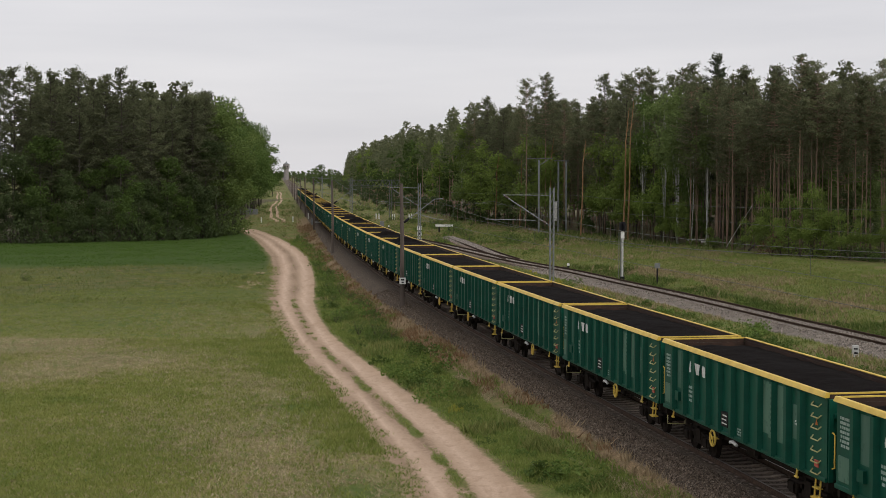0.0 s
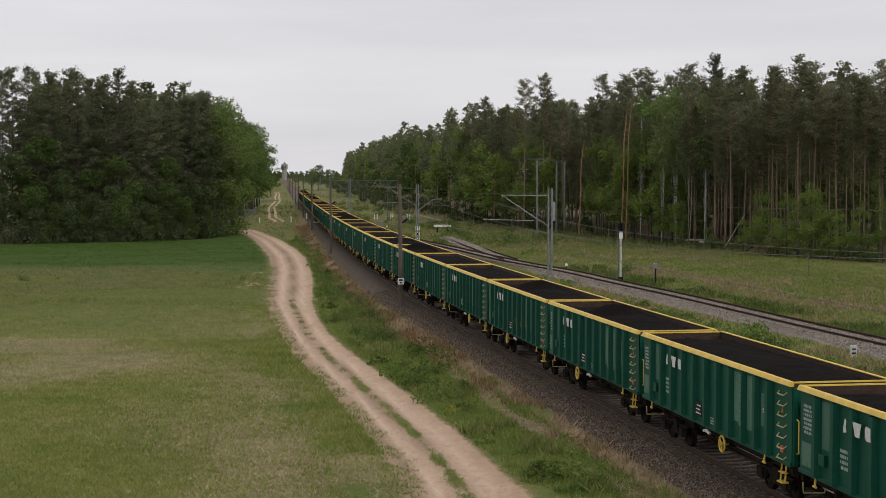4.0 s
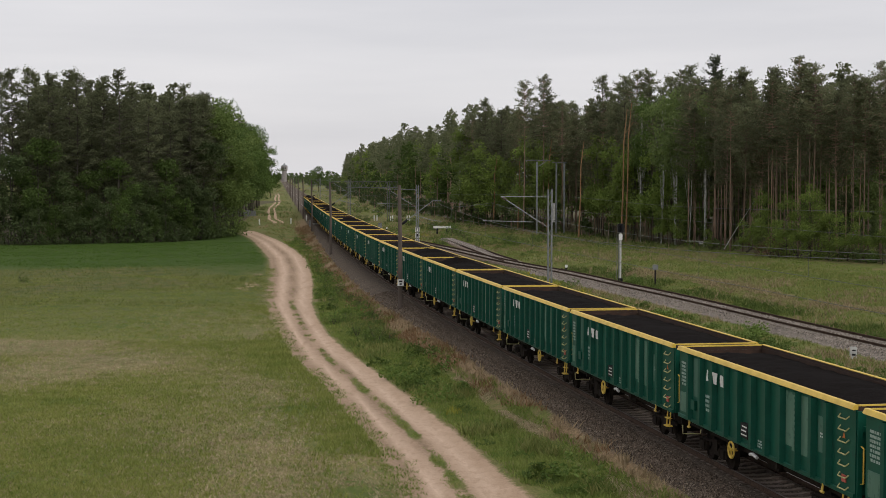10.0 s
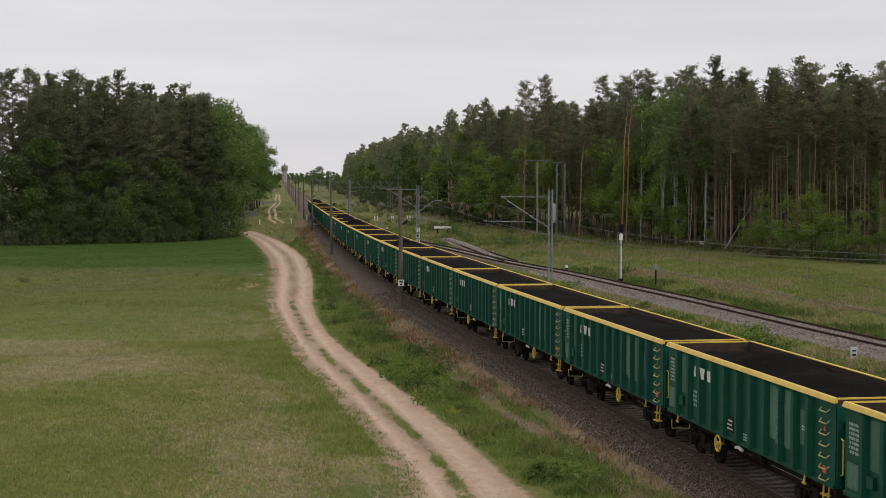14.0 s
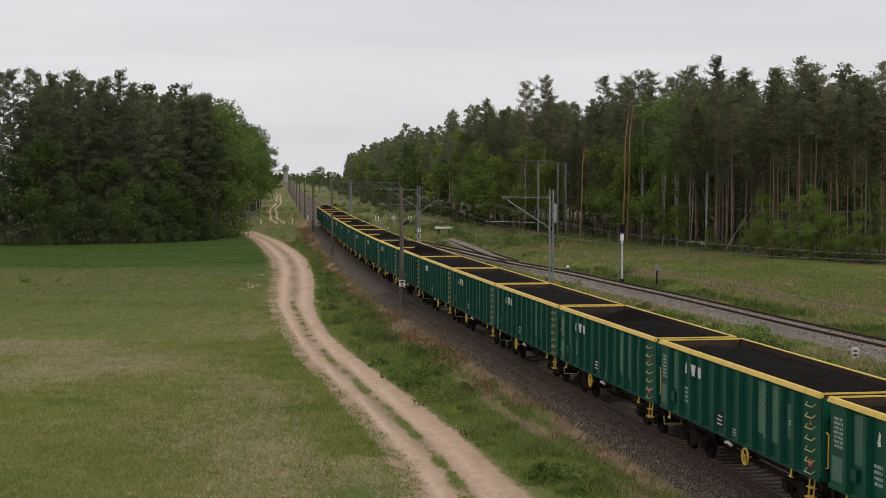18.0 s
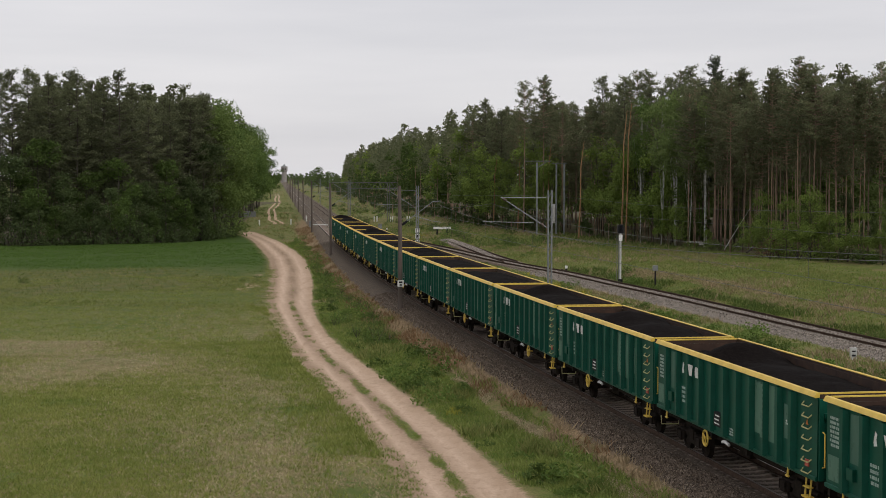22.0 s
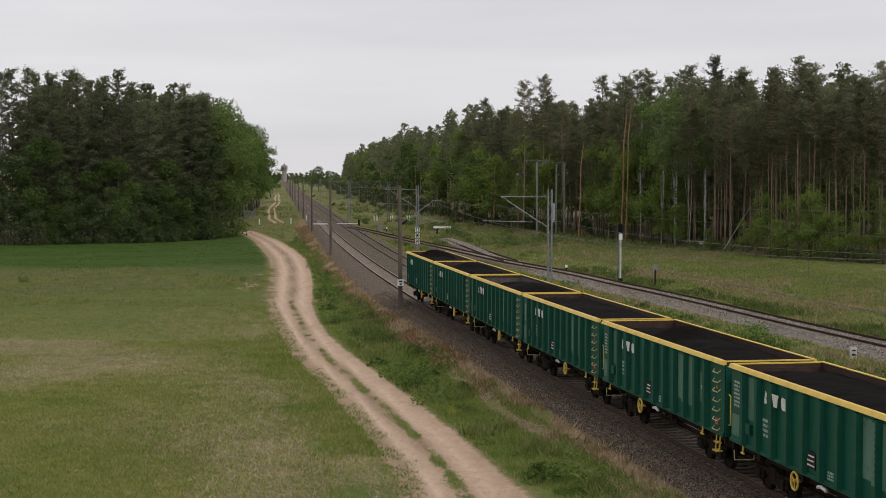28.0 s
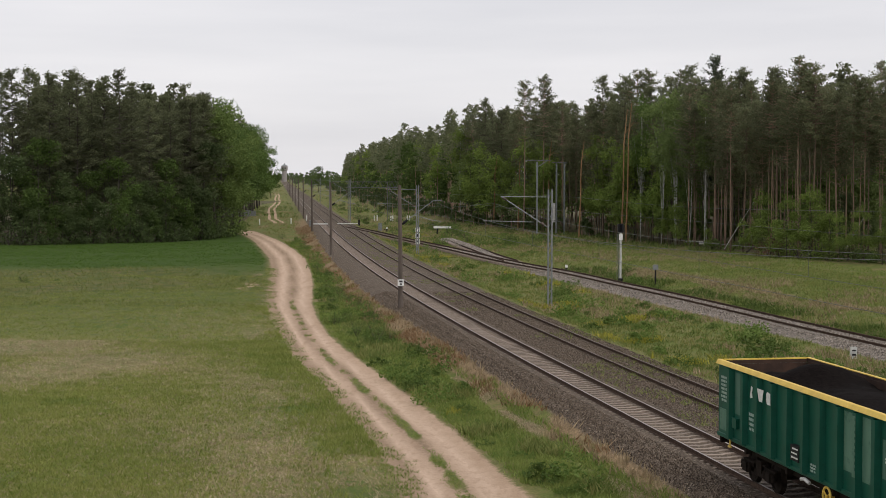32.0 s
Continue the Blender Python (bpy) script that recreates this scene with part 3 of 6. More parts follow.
def sleeper_mesh():
    sh = Shape()
    ring = [(-0.14, -0.21), (0.14, -0.21), (0.105, 0.0), (-0.105, 0.0)]
    st = [(-1.3, 0.0), (-0.45, 0.0), (-0.25, -0.035), (0.25, -0.035), (0.45, 0.0), (1.3, 0.0)]
    vs = [(x, y, z + (dz if z > -0.1 else 0)) for x, dz in st for y, z in ring]
    fs = [(i * 4 + j, i * 4 + (j + 1) % 4, i * 4 + 4 + (j + 1) % 4, i * 4 + 4 + j) for i in range(5) for j in range(4)]
    fs += [(3, 2, 1, 0), (20, 21, 22, 23)]
    sh.add(vs, fs)
    return sh.mesh("sleeper", M_SLEEPER)


SLEEPER = sleeper_mesh()


def main_track(name, off, label, sink, head):
    tr = thing(name, label, "railway track", kind="structure")
    ss = list(np.arange(-40, 400, 4.0)) + list(np.arange(400, 1500, 25.0))
    for side in (-GAUGE, GAUGE):
        pts = [(*on_line(s, off + side), 0.0) for s in ss]
        part("rail", rail_mesh(pts), (M_RAIL, head), tr)
    rest = Shape()
    rv = [v.co.copy() for v in SLEEPER.vertices]
    rf = [tuple(p.vertices) for p in SLEEPER.polygons]
    for k in range(520):
        s = 22 + k * 0.6
        x, y = on_line(s, off)
        m = pose(x, y, -0.165 - sink, 0, 0, math.degrees(line_dir(s)) - 90)
        if k < 150:
            part("sleeper", SLEEPER, None, tr, at=m)
        else:
            rest.add([m @ v for v in rv], rf)
    tagged(part("sleepers_beyond", rest, M_SLEEPER, tr), kind="stuff")
    return tr


main_track("track_1", 0.0, "rusty rails on pale concrete sleepers in grey ballast", 0.0, M_SHINE)
main_track("track_2", TRACK_TWO, "rusty rails on sleepers sunk in weedy ballast", 0.02, M_WORN)


def side_track(name, ys, xf, z, label):
    tr = thing(name, label, "railway track", kind="structure")
    ctr = [(float(xf(y)), float(y)) for y in ys]
    for side in (-GAUGE, GAUGE):
        pts = []
        for i, (x, y) in enumerate(ctr):
            a, b = ctr[max(i - 1, 0)], ctr[min(i + 1, len(ctr) - 1)]
            d = Vector((b[0] - a[0], b[1] - a[1])).normalized()
            pts.append((x + d.y * side, y - d.x * side, z))
        part("rail", rail_mesh(pts), (M_RAIL, M_RAIL), tr)
    rest, y = Shape(), ys[0]
    rv = [v.co.copy() for v in SLEEPER.vertices]
    rf = [tuple(p.vertices) for p in SLEEPER.polygons]
    while y < ys[-1]:
        x, sl = float(xf(y)), float(xf(y + 1) - xf(y - 1)) / 2
        m = pose(x, y, z - 0.18, 0, 0, -math.degrees(math.atan(sl)))
        rest.add([m @ v for v in rv], rf)
        y += 0.6
    tagged(part("sleepers_beyond", rest, M_SLEEPER, tr), kind="stuff")


side_track("track_3", np.arange(60, 283, 3.0), side_x, -0.004, "siding with dark rails on pale ballast")
side_track("track_4", np.arange(170, 229, 3.0), spur_x, -0.008, "short dead-end track on pale ballast")


# ---------------------------------------------------------------- coal wagons
HALF_L, HALF_W, TOP, LOW, PITCH = 6.725, 1.42, 3.50, 1.22, 14.04
RIBS = [HALF_L - d for d in (1.2, 2.33, 3.44, 4.54, 5.64, 6.74, 7.82, 8.9, 9.96, 11.0, 11.95)]
MESHES = {}


def shared(name, maker):
    if name not in MESHES:
        MESHES[name] = maker()
    return MESHES[name]


def rib_mesh():
    """A pressed steel post: wide foot on the wall, narrower face."""
    sh, z0, z1 = Shape(), LOW + 0.02, TOP - 0.16
    ring = [(0.0, -0.135), (-0.16, -0.095), (-0.16, 0.095), (0.0, 0.135)]
    vs = [(x, y, z) for z in (z0, z0 + 0.06, z1) for x, y in ring]
    vs[1], vs[2] = (-0.02, -0.085, z0), (-0.02, 0.085, z0)
    fs = [(k + i, k + i + 4, k + i + 5, k + i + 1) for k in (0, 4) for i in range(3)]
    sh.add(vs, fs)
    return sh.mesh("rib", M_GREEN_RIB)


def wall_mesh():
    sh = Shape()
    sh.box((0, -HALF_L, LOW), (0.04, HALF_L, TOP - 0.10))
    sh.box((-0.05, -HALF_L, LOW - 0.02), (0.0, HALF_L, LOW + 0.10), 0, 0.015)
    sh.box((0.04, -HALF_L + 0.06, LOW + 0.1), (0.06, HALF_L - 0.06, TOP - 0.11), 1)
    sh.slot = [1 if s else 0 for s in sh.slot]
    return sh.mesh("side_wall", M_GREEN, M_RUST)


def end_mesh():
    sh = Shape()
    w = HALF_W - 0.002
    sh.box((-w, 0, LOW), (w, 0.05, TOP - 0.16))
    sh.box((-w + 0.06, 0.05, LOW + 0.1), (w - 0.06, 0.058, TOP - 0.16), 1)
    return sh.mesh("end_wall", M_GREEN, M_RUST)


def coal_mesh(kind, seed):
    rnd = random.Random(seed)
    nx, ny = 13, 61
    peaks = {"flat": [(rnd.uniform(-3, 3), 3.0, 0.10)], "mound": [(0.9, 1.6, 0.46), (-2.9, 1.8, 0.28)], "tail": [(2.6, 1.0, 0.57), (-1.6, 3.0, 0.21)],
             "part": [(-1.6, 4.6, 1.0), (2.0, 1.4, 0.36), (-4.4, 2.2, 0.42)], "ridge": [(3.6, 1.2, 0.10), (1.2, 1.0, 0.44), (-1.8, 2.6, 0.18)]}[kind]
    base = {"flat": 3.36, "mound": 3.28, "tail": 3.2, "part": 2.5, "ridge": 3.3}[kind]
    vs = []
    w, ln = HALF_W - 0.066, HALF_L - 0.066
    for j in range(ny):
        y = -ln + 2 * ln * j / (ny - 1)
        for i in range(nx):
            x = -w + 2 * w * i / (nx - 1)
            u = abs(x) / w
            z = base + sum(h * math.exp(-((y - c) / s) ** 2) for c, s, h in peaks) * (1 - (0.22 if kind == "part" else 0.75) * u * u)
            e = min(1.0, (ln - abs(y)) / 1.1)
            z -= 0.14 * (1 - e) + 0.07 * u * u
            z += 0.05 * noise.noise((x * 1.6, y * 1.6, seed)) + 0.035 * noise.noise((x * 5, y * 5, seed + 3.0))
            vs.append((x, y, max(z, 1.45)))
    fs = [(j * nx + i, j * nx + i + 1, (j + 1) * nx + i + 1, (j + 1) * nx + i) for j in range(ny - 1) for i in range(nx - 1)]
    return Shape().add(vs, fs).mesh("coal", M_COAL, smooth=True)


def bars(sh, y0, y1, z0, z1, rows, thick, rnd, gap=0.25):
    """Lines of lettering too small to read, as broken bars on the near side."""
    for r in range(rows):
        z = z1 - (r + 0.5) * (z1 - z0) / rows
        y = y0
        while y < y1 - 0.03:
            w = rnd.uniform(0.05, 0.16)
            sh.box((-0.006, y, z - thick / 2), (0.0, min(y + w, y1), z + thick / 2))
            y += w + gap * rnd.uniform(0.06, 0.2)
    return sh


LOGO = [[(0.14, 0.50), (0.25, 0.42), (0.20, 0.24), (0.26, 0.04), (0.06, 0.0), (0.02, 0.14)], [(0.69, 0.48), (1.31, 0.48), (1.24, 0.30), (1.18, 0.0), (0.88, 0.0)], [(1.64, 0.48), (1.92, 0.44), (1.94, 0.0), (1.64, 0.0), (1.56, 0.12), (1.56, 0.38)]]


def logo_mesh(k):
    """One plain white block of the owner's mark."""
    pts = LOGO[k]
    n = len(pts)
    sh = Shape().add([(0.0, -a, b) for a, b in pts] + [(-0.006, -a, b) for a, b in pts], [tuple(range(n, 2 * n)), tuple(range(n))[::-1]] + [(i, (i + 1) % n, n + (i + 1) % n, n + i) for i in range(n)])
    return sh.mesh("owner_mark", M_WHITE)


def rung_mesh():
    return Shape().tube([(0.0, -0.26, 0.08), (-0.085, -0.22, 0.0), (-0.085, 0.22, 0.0), (0.0, 0.26, 0.08)], 0.019, 5).mesh("rung", M_HANDLE)


def handwheel_mesh():
    sh = Shape()
    ring = [(0, 0.24 * math.cos(a), 0.24 * math.sin(a)) for a in np.linspace(0, 2 * math.pi, 17)]
    sh.tube(ring, 0.032, 6, caps=False)
    for a in (0.5, 0.5 + 2.094, 0.5 + 4.188):
        sh.tube([(0, 0, 0), (0, 0.24 * math.cos(a), 0.24 * math.sin(a))], 0.026, 5)
    sh.tube([(-0.04, 0, 0), (0.2, 0, 0)], 0.045, 8)
    return sh.mesh("handwheel", M_YELLOW)


def wheel_mesh():
    sh = Shape()
    n = 20
    prof = [(-0.07, 0.10), (-0.05, 0.16), (-0.02, 0.38), (-0.065, 0.40), (-0.065, 0.455), (0.05, 0.465), (0.055, 0.49), (0.075, 0.49), (0.075, 0.40), (0.02, 0.37), (0.05, 0.14), (0.07, 0.10)]
    vs = [(x, r * math.cos(2 * math.pi * j / n), r * math.sin(2 * math.pi * j / n)) for x, r in prof for j in range(n)]
    fs = [(i * n + j, i * n + (j + 1) % n, (i + 1) * n + (j + 1) % n, (i + 1) * n + j) for i in range(len(prof) - 1) for j in range(n)]
    sh.add(vs, fs)
    sh.tube([(-0.1, 0, 0), (0.75, 0, 0)], 0.08, 8)
    return sh.mesh("wheel", M_BLACK)


def bogie_mesh():
    sh = Shape()
    for sx in (-1, 1):
        x = sx * 0.98
        sh.box((min(x, x - sx * 0.14), -1.25, 0.50), (max(x, x - sx * 0.14), 1.25, 0.68), 0, 0.02)
        sh.box((min(x, x - sx * 0.18), -0.42, 0.30), (max(x, x - sx * 0.18), 0.42, 0.72), 0, 0.03)
        for y in (-0.9, 0.9):
            sh.box((min(x, x + sx * 0.12), y - 0.16, 0.32), (max(x, x + sx * 0.12), y + 0.16, 0.62), 0, 0.03)
            for dy in (-0.28, 0.28):
                sh.tube([(x + sx * 0.03, y + dy, 0.38), (x + sx * 0.03, y + dy, 0.62)], 0.08, 8)
    sh.box((-1.0, -0.22, 0.45), (1.0, 0.22, 0.80))
    for y in (-1.25, 1.15):
        sh.box((-0.95, y, 0.52), (0.95, y + 0.1, 0.64))
    return sh.mesh("bogie", M_BLACK)


def underframe_mesh():
    sh = Shape()
    for x in (-1.2, 1.08):
        sh.box((x, -HALF_L + 0.05, 0.98), (x + 0.12, HALF_L - 0.05, LOW - 0.02))
    sh.box((-0.35, -HALF_L + 0.05, 0.92), (0.35, HALF_L - 0.05, LOW - 0.02))
    for y in (-HALF_L, -4.7, -1.6, 1.4, 4.5, HALF_L - 0.14):
        sh.box((-1.38, y, 0.98), (1.38, y + 0.14, LOW - 0.03))
    sh.box((-1.40, -HALF_L, LOW - 0.03), (1.40, HALF_L, LOW + 0.06))
    sh.tube([(0.2, -1.2, 0.75), (0.2, 0.6, 0.75)], 0.2, 12)
    sh.box((-0.75, -0.2, 0.62), (-0.3, 0.7, 0.95))
    sh.tube([(-0.62, -3.2, 0.70), (-0.62, 3.2, 0.70)], 0.03, 6)
    return sh.mesh("underframe", M_BLACK)


def buffer_mesh():
    sh = Shape()
    sh.tube([(0, 0.0, 1.05), (0, -0.22, 1.05)], 0.11, 10)
    sh.tube([(0, -0.2, 1.05), (0, -0.29, 1.05)], [0.19, 0.18], 12)
    return sh.mesh("buffer", M_BLACK)


def end_cap_mesh(length):
    """The thin yellow edge over an end wall."""
    sh = Shape()
    sh.box((-length, -0.025, -0.042), (length, 0.025, 0.0), 0)
    sh.box((-length, -0.02, -0.17), (length, 0.02, -0.042), 1)
    return sh.mesh("top_rail", M_YELLOW, M_RUST)


def rail_cap_mesh(length, along_x):
    """The rolled top edge: a sloped channel of yellow steel."""
    sh = Shape()
    ring = [(-0.07, -0.14), (-0.105, -0.122), (-0.05, -0.018), (-0.03, 0.0), (0.04, 0.0), (0.05, -0.01), (0.05, -0.03), (0.045, -0.128)]
    n = len(ring)
    if along_x:
        vs = [(e, a, b) for e in (-length, length) for a, b in ring]
    else:
        vs = [(a, e, b) for e in (-length, length) for a, b in ring]
    fs = [(i, (i + 1) % n, n + (i + 1) % n, n + i) for i in range(n)] + [tuple(range(n))[::-1], tuple(range(n, 2 * n))]
    if along_x:
        fs = [q[::-1] for q in fs]
    sh.add(vs, fs)
    sh.slot = [1 if i in (6, 7) else 0 for i in range(len(fs))]
    return sh.mesh("top_rail", M_YELLOW, M_RUST)


M_HANDLE = surface("pale_yellow_grab_iron", (0.40, 0.37, 0.16), (0.55, 0.51, 0.24), 8, 0.55, 0, 0)


def build_wagon(load, seed, label, wheel_at):
    rnd = random.Random(seed)
    wg = thing("coal_wagon", label, "freight wagon", group="wagons of the coal train")
    part("underframe", shared("underframe", underframe_mesh), None, wg, "grimy black steel underframe")
    for sx in (-1, 1):
        turn = 0 if sx < 0 else 180
        part("side_wall", shared("wall", wall_mesh), None, wg, at=pose(sx * HALF_W, 0, 0, 0, 0, turn))
        part("top_rail", shared("cap_long", lambda: rail_cap_mesh(HALF_L + 0.02, False)), None, wg, "yellow top rail", at=pose(sx * HALF_W, 0, TOP, 0, 0, turn))
        for y in RIBS:
            part("rib", shared("rib", rib_mesh), None, wg, at=pose(sx * HALF_W, y, 0, 0, 0, turn))
        part("end_wall", shared("end", end_mesh), None, wg, at=pose(0, sx * HALF_L, 0, 0, 0, turn))
        part("top_rail", shared("cap_short", lambda: end_cap_mesh(HALF_W - 0.062)), None, wg, "yellow top rail", at=pose(0, sx * (HALF_L - 0.02), TOP - 0.004, 0, 0, turn))
        for z in (1.75, 2.35, 2.9):
            part("end_beam", shared("end_beam", lambda: Shape().box((-1.26, -0.08, -0.06), (1.26, 0.0, 0.06)).mesh("end_beam", M_GREEN_RIB)), None, wg, at=pose(0, sx * HALF_L, z, 0, 0, 0 if sx < 0 else 180))
        for x in (-1.33, 1.33):
            part("end_post", shared("end_post", lambda: box_shape((-0.06, -0.07, LOW), (0.06, 0.0, TOP - 0.17)).mesh("end_post", M_GREEN_RIB)), None, wg, at=pose(x, sx * HALF_L, 0, 0, 0, 0 if sx < 0 else 180))
        for k in range(7):
            part("rung", shared("rung", rung_mesh), None, wg, "pale yellow ladder rung", at=pose(sx * HALF_W, sx * (HALF_L - 0.62), LOW + 0.12 + k * 0.29, 0, 0, turn))
        bg = part("bogie", shared("bogie", bogie_mesh), None, wg, "black two-axle bogie", at=pose(0, sx * 4.5, 0))
        for wy in (-0.9, 0.9):
            for wx in (-1, 1):
                part("wheel", shared("wheel", wheel_mesh), None, bg, at=pose(wx * 0.75, wy, 0.46, 0, 0, 0 if wx < 0 else 180))
        for bx in (-0.87, 0.87):
            part("buffer", shared("buffer", buffer_mesh), None, wg, at=pose(bx, sx * HALF_L, 0, 0, 0, turn))
        st = Shape()
        for dy in (-0.16, 0.16):
            st.tube([(0, dy, LOW), (-0.04, dy, 0.72)], 0.028, 5)
        st.box((-0.14, -0.19, 0.68), (0.06, 0.19, 0.72))
        st.box((-0.10, -0.19, 0.94), (0.04, 0.19, 0.97))
        part("step", shared("step", lambda: st.mesh("step", M_YELLOW)), None, wg, "yellow double step", at=pose(sx * (HALF_W - 0.05), sx * (HALF_L - 0.62), 0, 0, 0, turn))
        gr = Shape()
        gr.tube([(0, 0, 1.55), (0, -0.2, 1.6), (0, -0.2, 2.45), (0, 0, 2.5)], 0.022, 6)
        part("grab_rail", shared("grab", lambda: gr.mesh("grab_rail", M_YELLOW)), None, wg, "yellow grab rail", at=pose(sx * (HALF_W - 0.12), sx * HALF_L, 0, 0, 0, turn))
        cp = Shape()
        cp.tube([(-1.2, -0.26, 0.80), (-1.2, -0.30, 0.52), (-0.6, -0.30, 0.50), (-0.55, -0.26, 0.8)], 0.022, 6)
        part("shunter_handle", shared("shunt", lambda: cp.mesh("shunter_handle", M_HANDLE)), None, wg, at=pose(0, sx * HALF_L, 0.05, 0, 0, turn))
        hk = Shape()
        hk.tube([(0, 0, LOW + 0.02), (-0.03, 0, LOW - 0.2)], 0.03, 6)
        hk.tube([(-0.03, -0.09, LOW - 0.2), (-0.03, 0.09, LOW - 0.2)], 0.035, 6)
        for hy in (-4.9, 5.6):
            part("rope_hook", shared("hook", lambda: hk.mesh("rope_hook", M_YELLOW)), None, wg, at=pose(sx * (HALF_W + 0.03), hy * -sx, 0, 0, 0, turn))
    dr = Shape()
    dr.tube([(0, -HALF_L - 0.3, 0.98), (0, HALF_L + 0.3, 0.98)], 0.045, 6)
    part("coupling", shared("coupling", lambda: dr.mesh("coupling", M_BLACK)), None, wg)
    part("coal", shared("coal_" + load + str(seed % 3), lambda: coal_mesh(load, seed % 3)), None, wg, "heaped black coal" if load != "part" else "coal heaped over a bare grey floor")
    if load == "part":
        part("floor_lining", shared("lining", lambda: Shape().box((-HALF_W + 0.07, -HALF_L + 0.07, LOW + 0.06), (HALF_W - 0.07, HALF_L - 0.07, LOW + 0.62)).box((-HALF_W + 0.08, HALF_L - 0.10, LOW + 0.62), (HALF_W - 0.08, HALF_L - 0.07, TOP - 0.2)).box((HALF_W - 0.10, -HALF_L + 0.1, LOW + 0.62), (HALF_W - 0.08, HALF_L - 0.1, TOP - 0.13)).mesh("floor_lining", M_SLATE)), None, wg, "grey dusty wagon lining")
    # markings and fittings, alike on both sides
    for sx in (-1, 1):
        side = pose(sx * (HALF_W + 0.004), 0, 0, 0, 0, 0 if sx < 0 else 180)
        e = HALF_L

        def flat(name, y0, y1, z0, z1, mat, lab, out=0.0, key=None):
            part(name, shared(key or name + str(round(y0, 2)) + str(round(z0, 2)), lambda: box_shape((-0.003 - out, y0, z0), (0.004, y1, z1)).mesh(name, mat)), None, wg, lab, at=side)

        flat("repainted_panel", e - 2.12, e - 1.42, 2.05, TOP - 0.24, M_FADED, "half-faded green panel")
        flat("door_plate", e - 1.02, e - 0.16, 1.42, 2.05, M_SAGE, "faded pale green plate", 0.02)
        flat("repainted_panel", -e + 3.62, -e + 4.40, 1.80, TOP - 0.24, M_SAGE, "faded pale green panel")
        flat("repainted_panel", -e + 2.56, -e + 3.34, 1.70, TOP - 0.24, M_SAGE, "faded pale green panel")
        flat("repainted_rib", -e + 3.405, -e + 3.575, 1.78, TOP - 0.24, M_SAGE, "faded pale green rib", 0.160)
        st2 = Shape()
        for k in range(9):
            st2.box((-0.169, -e + 3.40, 1.95 + k * 0.15), (-0.164, -e + 3.43, 2.02 + k * 0.15))
        tagged(part("rivet_row", shared("rivets", lambda: st2.mesh("rivet_row", M_GREEN_RIB)), None, wg, "row of dark rivets", at=side), kind="stuff")
        flat("repainted_panel", -e + 1.66, -e + 2.24, 1.98, TOP - 0.6, M_FADED, "slightly faded green panel")
        for k in range(3):
            part("owner_mark", shared("logo" + str(k), lambda: logo_mesh(k)), None, wg, "white block of the owner's mark", at=side @ pose(-0.166, e - 3.05, 2.74) @ Matrix.Diagonal((1, 0.8, 0.72, 1)))
        r = random.Random(5)
        part("data_panel", shared("text1", lambda: bars(Shape(), e - 1.05, e - 0.22, 2.25, 3.05, 7, 0.07, r).mesh("data_panel", M_LETTER)), None, wg, "block of faded white lettering", at=side)
        part("number_panel", shared("text2", lambda: bars(Shape(), e - 3.28, e - 2.55, 1.72, 2.28, 4, 0.08, r).mesh("number_panel", M_LETTER)), None, wg, "lines of white lettering", at=side)
        flat("brake_plate", e - 6.50, e - 5.95, 1.50, 1.92, M_DARK, "black plate with white stripes", 0.12)
        bp = Shape()
        for k in range(3):
            bp.box((-0.128, e - 6.45 + 0.05 * (k == 1), 1.57 + k * 0.12), (-0.122, e - 6.0 - 0.08 * (k == 2), 1.61 + k * 0.12))
        part("plate_stripes", shared("stripes", lambda: bp.mesh("plate_stripes", M_WHITE)), None, wg, at=side)
        for o in wg.children:
            if o.name.startswith(("data_panel", "number_panel")):
                tagged(o, kind="stuff")
        part("small_lettering", shared("text3", lambda: bars(Shape(), e - 7.5, e - 7.0, 1.36, 1.6, 3, 0.05, r).mesh("small_lettering", M_LETTER)), None, wg, "small white lettering", at=side)
        part("small_lettering", shared("text4", lambda: bars(Shape(), -e + 1.75, -e + 2.1, 2.35, 2.5, 2, 0.05, r).mesh("small_lettering", M_WHITE)), None, wg, "small white lettering", at=side)
        flat("brake_box", e - 1.78, e - 1.42, 1.64, 1.94, M_GREEN_RIB, "dark green brake box", 0.10)
        flat("red_plate", -e + 0.50, -e + 0.74, 1.50, 1.68, M_RED, "red plate", 0.02)
        tri = Shape()
        tri.add([(-0.012, -e + 0.55, 2.58), (-0.012, -e + 0.73, 2.58), (-0.012, -e + 0.64, 2.74)], [(0, 1, 2)])
        part("warning_sign", shared("warn", lambda: tri.mesh("warning_sign", M_ORANGE)), None, wg, "small orange warning sign", at=side)
        part("handwheel", shared("handwheel", handwheel_mesh), None, wg, "yellow spoked handwheel", at=pose(sx * (HALF_W + 0.02), (e - wheel_at) * -sx, 0.93, 0, 0, 0 if sx < 0 else 180))
        vl = Shape()
        vl.tube([(0, -0.25, 1.05), (-0.04, 0.0, 1.12), (0, 0.3, 1.06)], 0.05, 6)
        part("valve_levers", shared("valve", lambda: vl.mesh("valve_levers", M_WHITE)), None, wg, "white valve levers", at=pose(sx * HALF_W, (e - 6.7) * -sx, 0, 0, 0, 0 if sx < 0 else 180))
    return wg


